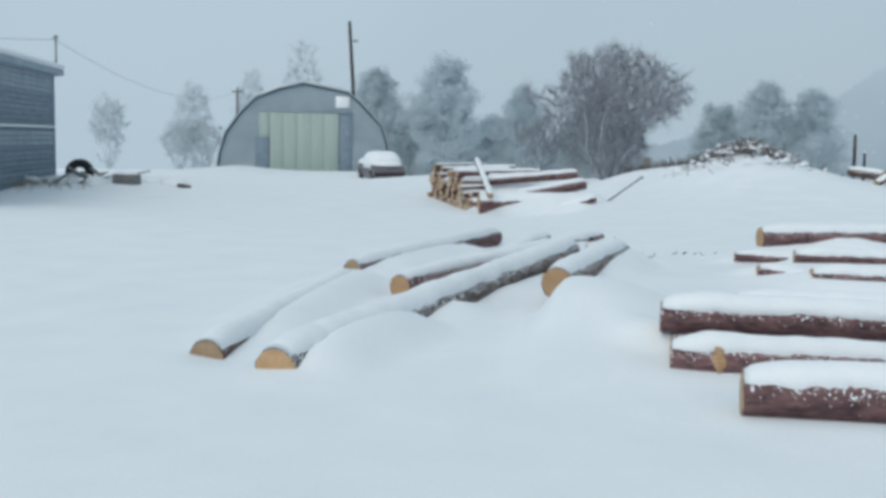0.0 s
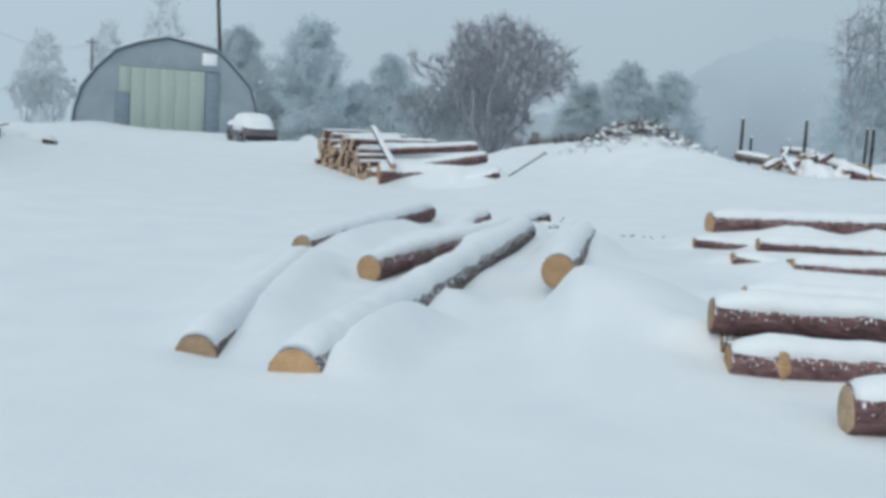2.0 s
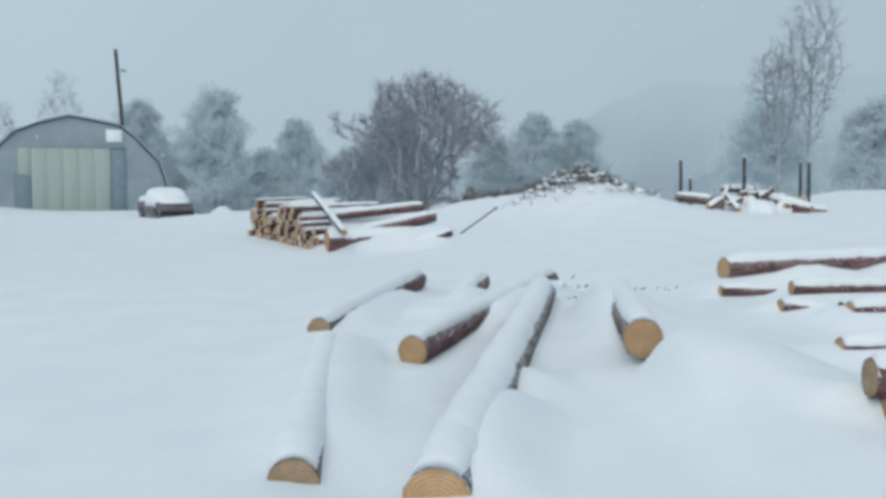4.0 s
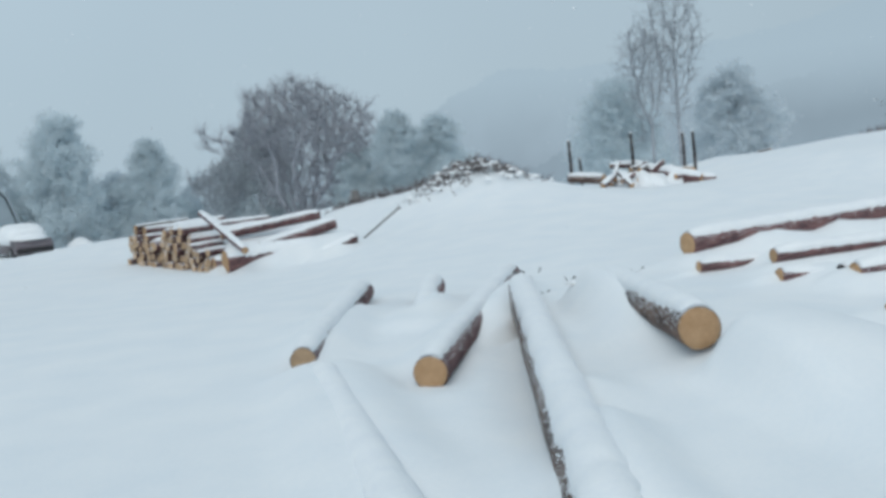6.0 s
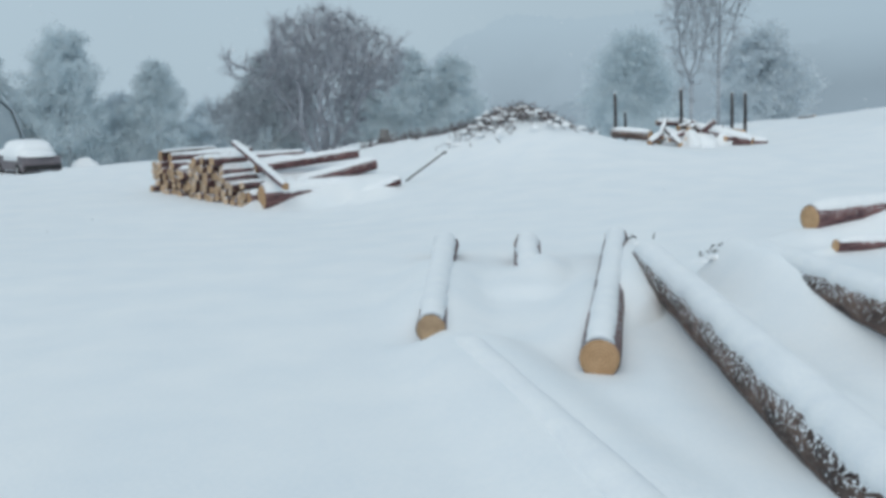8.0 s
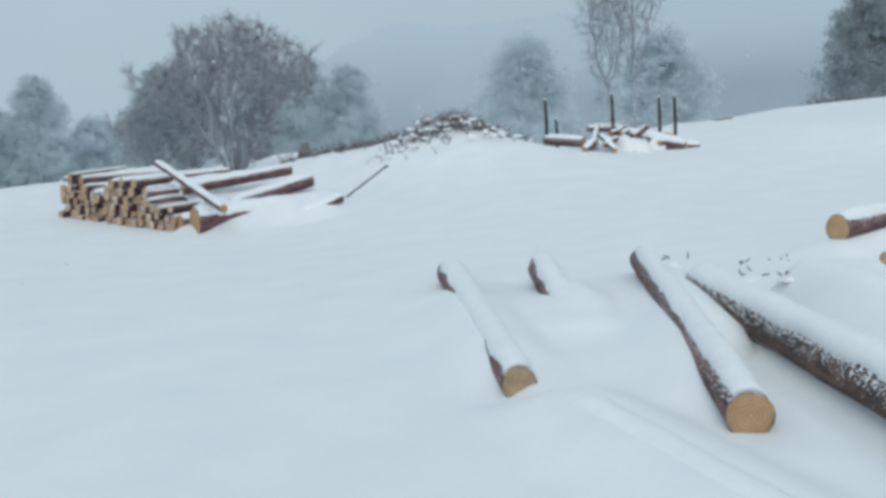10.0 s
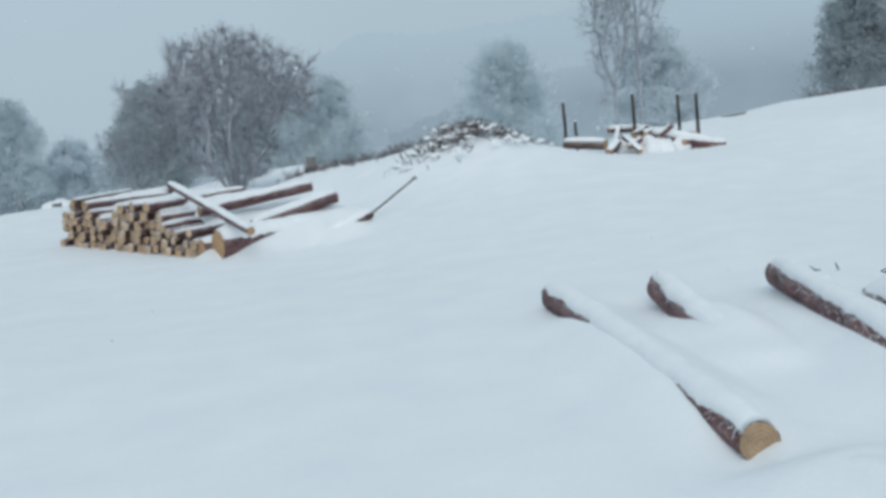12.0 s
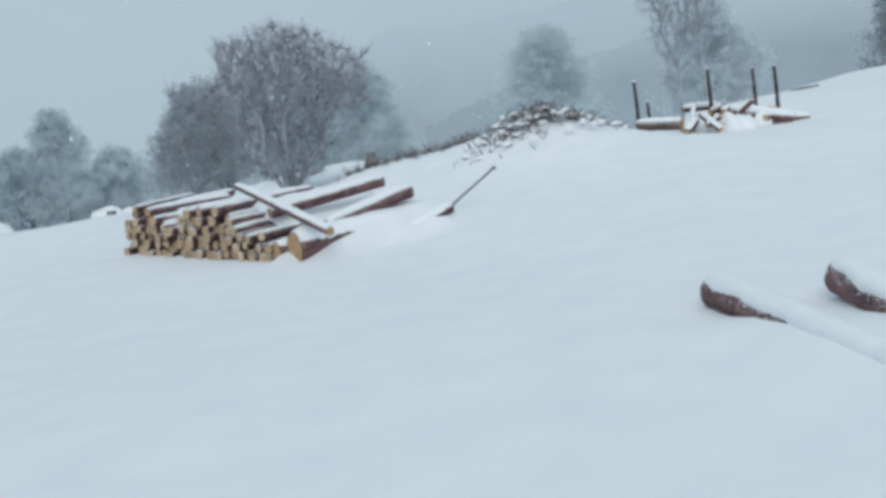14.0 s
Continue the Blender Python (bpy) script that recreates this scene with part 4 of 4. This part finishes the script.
for i in range(50):
    s = -1.3 + 9.6 * i / 49
    for j in range(20):
        u = 0.85 + 3.7 * j / 19
        p = A0 + FACE * s + AXIS * u
        back = float(step(u, 0.9, 2.1))
        top = float(np.interp(s, *zip(*TOP)))
        top += (max(top, 0.78) - top) * back
        edge = min(1.0, (19 - j) / 5) * float(step(s, 0.35 - 1.65 * back, 1.1)) * min(1.0, (49 - i) / 4)
        q = noise.noise(Vector((s * 1.1, u * 1.1, 3)))
        base = min(z_at(p.x, p.y), -0.1) - 0.1
        cv.append(Vector((p.x, p.y, base + (top - 0.06 - 0.36 - base) * edge * (0.98 + 0.06 * q) - (0.12 if j == 0 else 0))))
cf = [(i * 20 + j, i * 20 + j + 1, (i + 1) * 20 + j + 1, (i + 1) * 20 + j) for i in range(49) for j in range(19)]
part("blanket", (cv, cf), SNOW_CAP, cover)

# ---- rod ----
rod = thing("marker_rod", Matrix.Translation((0.52, 27.9, 0.0)), "thin slanting rod stuck in the snow", "rod")
part("shaft", tube((-0.2, 0.1, 0.05), (0.81, -0.4, 0.82), 0.028, 0.024, 8), GREY_WOOD, rod)
part("knob", blob(0.06, 0.06, 0.07, 2), GREY_WOOD, rod).location = (0.81, -0.4, 0.79)

a, b = Vector((18.3, 40.9, z_at(18.3, 40.9))), Vector((17.5, 38.2, z_at(17.5, 38.2) + 0.12))
felled_log(a, b, 0.045, 0.035, "thin bare pole lying on the snowy slope", 70, 0.02, 0.9, bark=BARK_GREY, group="")

# ---- brush heap on the mound ----
rh = random.Random(9)
heap = thing("brush_heap", pose(4.25, 32.6, 0), "heap of cut branches dusted with snow", "brush heap")
st, cl = [], []
for i in range(620):
    x, y = rh.gauss(0.15, 0.9), rh.gauss(-0.45, 0.6)
    z = z_at(4.25 + x, 32.6 + y)
    lift = max(0, 0.42 * math.exp(-(x / 1.4) ** 2)) * rh.random()
    a = rh.uniform(0, 6.28)
    n = rh.uniform(0.08, 0.32)
    st.append(tube((x, y, z + lift - 0.05), (x + n * math.cos(a), y + n * math.sin(a) * 0.6, z + lift + rh.uniform(-0.05, 0.22)), rh.uniform(0.008, 0.022), 0.006, 4))
tagged(part("brushwood", join(*st), BROWN, heap), kind="stuff")
for i in range(85):
    x, y = rh.gauss(0.1, 0.95), rh.gauss(-0.45, 0.65)
    z = z_at(4.25 + x, 32.6 + y) + max(0, 0.36 * math.exp(-(x / 1.4) ** 2)) * rh.random()
    b, g = blob(rh.uniform(0.07, 0.2), rh.uniform(0.08, 0.16), rh.uniform(0.05, 0.11), i, 0.4, 5, 10)
    cl.append(([p + Vector((x, y, z)) for p in b], g))
tagged(part("snow_cover", join(*cl), SNOW_CAP, heap), kind="stuff")
lv = []
for i in range(320):
    u = rh.random()
    x, y = 0.4 + 3.0 * u + rh.gauss(0, 0.25), 39.0 - 4.5 * u + rh.gauss(0, 0.3)
    z = z_at(x, y)
    a = rh.uniform(0, 6.28)
    n = rh.uniform(0.1, 0.4)
    lv.append(tube((x, y, z - 0.03), (x + n * math.cos(a), y + 0.6 * n * math.sin(a), z + rh.uniform(0.0, 0.34)), 0.016, 0.006, 3))
lv = join(*lv)
tagged(mesh_object("loose_brush", lv[0], lv[1], BROWN), "dark twigs poking out along the mound's edge", "brush", kind="stuff")

rv = []
for i in range(240):
    x = rh.uniform(27, 44)
    y = 46.5 + 0.75 * (x - 27) + rh.gauss(0, 0.5)
    z, a, n = z_at(x, y), rh.uniform(0, 6.28), rh.uniform(0.1, 0.45)
    rv.append(tube((x, y, z - 0.03), (x + n * math.cos(a), y + 0.6 * n * math.sin(a), z + rh.uniform(0.03, 0.28)), 0.02, 0.008, 3))
rv = join(*rv)
tagged(mesh_object("ridge_brush", rv[0], rv[1], BROWN), "brown dead stalks along the snowy ridge", "brush", kind="stuff")

# ---- stakes and firewood by the mound ----
for x, y, top, r in ((7.9, 33.5, 2.25, 0.055), (9.72, 32.6, 2.32, 0.055), (12.09, 34.0, 2.19, 0.055), (11.8, 32.5, 2.17, 0.055), (8.2, 33.4, 1.65, 0.045)):
    z = z_at(x, y) - 0.15
    s = thing("stake", pose(x, y, z), "dark upright wooden stake, snow at its foot", "stake", "stakes of the timber stand")
    part("post", join(tube((0, 0, 0), (0.01, 0, (top - z) * 0.55), r * 1.1, r, 8), tube((0.01, 0, (top - z) * 0.55), (-0.01, 0, top - z), r, r * 0.85, 8)), DARK_WOOD, s)
    part("snow_cap", blob(r, r, 0.04, 1), SNOW_CAP, s).location = (-0.01, 0, top - z)


def on_ground(x, y, dz=0.0):
    return Vector((x, y, z_at(x, y) + dz))


g2 = "cut wood by the stakes"
felled_log(Vector((8.62, 32.35, 0.92)), Vector((7.78, 33.35, 1.03)), 0.16, 0.14, "short dark log with an orange sawn end", 80, 0.06, 1.0, group=g2, bark=BARK_GREY)
felled_log(Vector((11.45, 31.3, 0.66)), Vector((9.95, 32.5, 1.10)), 0.15, 0.14, "snow-covered log sloping off the heap", 81, 0.11, 1.25, group=g2)
felled_log(Vector((11.95, 31.35, 0.62)), Vector((10.9, 31.75, 0.72)), 0.12, 0.11, "low log with a small orange end", 82, 0.09, 1.2, group=g2)
felled_log(Vector((9.3, 32.75, 1.42)), Vector((8.85, 32.3, 0.72)), 0.06, 0.07, "pole leaning up against the heap", 83, 0.04, 1.2, group=g2, bark=BARK_GREY)
felled_log(Vector((10.1, 32.6, 1.32)), Vector((9.25, 32.3, 0.80)), 0.065, 0.06, "slanting reddish pole on the heap", 86, 0.03, 1.1, group=g2)
felled_log(Vector((9.15, 33.2, 1.30)), Vector((10.3, 33.1, 1.24)), 0.08, 0.08, "log under deep snow on the heap", 87, 0.09, 1.3, group=g2)
felled_log(Vector((8.3, 31.6, 0.72)), Vector((8.8, 31.9, 0.98)), 0.10, 0.09, "snowy wood chunk on the ground", 84, 0.07, 1.3, group=g2)
felled_log(Vector((9.15, 31.3, 0.66)), Vector((8.95, 31.9, 1.12)), 0.085, 0.08, "small dark chunk of wood in snow", 85, 0.05, 1.2, group=g2, bark=BARK_GREY)
for i in range(24):
    x, y, a, n = rh.uniform(8.9, 10.9), rh.uniform(31.5, 32.9), rh.uniform(-0.9, 0.9), rh.uniform(0.35, 0.9)
    b = on_ground(x, y, rh.uniform(0.05, 0.6) * max(0.25, 1 - abs(x - 9.7) / 1.8))
    felled_log(b, b + Vector((n * math.sin(a + 1.2), n * math.cos(a + 1.2), rh.uniform(-0.3, 0.3))), 0.085, 0.08, "snowy short log thrown on the heap", 120 + i, 0.025, 0.95, group="thrown short logs", bark=BARK_GREY if i % 2 else BARK)
for i in range(28):
    x, y = 10.72 + 0.135 * (i % 7) + 0.05 * (i // 7), 32.2 + 0.06 * ((i * 5) % 4)
    b = on_ground(x, y, 0.04 + 0.125 * (i // 7) * (1.1 - 0.06 * (i % 7)))
    felled_log(b, b + Vector((0.08, 0.5, 0)), 0.068, 0.066, "split firewood billet with an orange end", 90 + i, 0.02, 0.9, group="firewood billets")
for i in range(12):
    x, y = 8.7 + rh.uniform(0, 2.2), 32.0 + rh.uniform(-0.4, 0.9)
    lump = thing("snow_heap", Matrix.Translation(on_ground(x, y, -0.03)), "rounded snow over scattered wood", "snow heap", "snow heaps by the stakes")
    part("mound", blob(rh.uniform(0.25, 0.5), rh.uniform(0.2, 0.4), rh.uniform(0.25, 0.55), i + 3), SNOW_CAP, lump)

# ---- low brush between the log ends ----
for i, (x, y, w) in enumerate(((1.15, 14.0, 0.28), (1.35, 13.5, 0.2), (2.75, 14.2, 0.22), (2.35, 14.5, 0.2), (1.25, 12.0, 0.16), (1.9, 13.6, 0.3))):
    b_ = thing("snowy_brush", Matrix.Translation(on_ground(x, y, -0.03)), "snow lump with dark twig ends showing", "brush", "snowy brush between the logs")
    part("snow_lump", blob(w * 0.7, w * 0.55, w * 0.22, i, 0.4, 9, 18), SNOW_CAP, b_)
    for _ in range(4):
        p = Vector((rh.gauss(0, w * 0.45), rh.gauss(0, w * 0.45), 0.3 * w))
        part("twig", tube(p, p + Vector((rh.gauss(0, w * 0.2), rh.gauss(0, w * 0.2), w * rh.uniform(0.02, 0.2))), 0.009, 0.005, 4), DARK_WOOD, b_)

# ---- small things further off ----
for x, y, sx, sz in ((-14.6, 70.0, 0.9, 0.75), (-8.6, 74.0, 1.1, 0.75), (-7.2, 75.0, 0.8, 0.5)):
    lump = thing("snow_heap", Matrix.Translation(on_ground(x, y, -0.05)), "low snow heap in the open yard", "snow heap", "snow heaps in the yard")
    part("mound", blob(sx, sx * 0.6, sz, x), SNOW_CAP, lump)
stump = thing("stump", Matrix.Translation(on_ground(-7.3, 48.6, -0.05)), "low grey stump beside the log stack", "stump")
part("wood", tube((0, 0, 0), (0.03, 0, 0.30), 0.2, 0.17, 12), GREY_WOOD, stump)
part("snow_cap", blob(0.18, 0.18, 0.08, 2), SNOW_CAP, stump).location = (0.03, 0, 0.29)
stump = thing("stump", Matrix.Translation(on_ground(1.1, 38.5, -0.05)), "broken dark stump behind the mound", "stump")
part("wood", tube((0, 0, 0), (0.03, 0, 0.55), 0.22, 0.15, 10), GREY_WOOD, stump)

# ---- falling snow ----
rf = random.Random(77)
fv, ff = [], []
for i in range(900):
    p = Vector((rf.uniform(-16, 20), rf.uniform(12, 40), rf.uniform(0.6, 8.5)))
    r = rf.uniform(0.006, 0.018)
    k = len(fv)
    fv += [p + Vector(q) * r for q in ((1, 0, 0), (-1, 0, 0), (0, 1, 0), (0, -1, 0), (0, 0, 1), (0, 0, -1))]
    ff += [(k + a, k + b, k + c) for a, b, c in ((0, 2, 4), (2, 1, 4), (1, 3, 4), (3, 0, 4), (2, 0, 5), (1, 2, 5), (3, 1, 5), (0, 3, 5))]
tagged(mesh_object("falling_snow", fv, ff, SNOW_CAP), "white snowflakes drifting in the air", "snowflakes", kind="stuff")
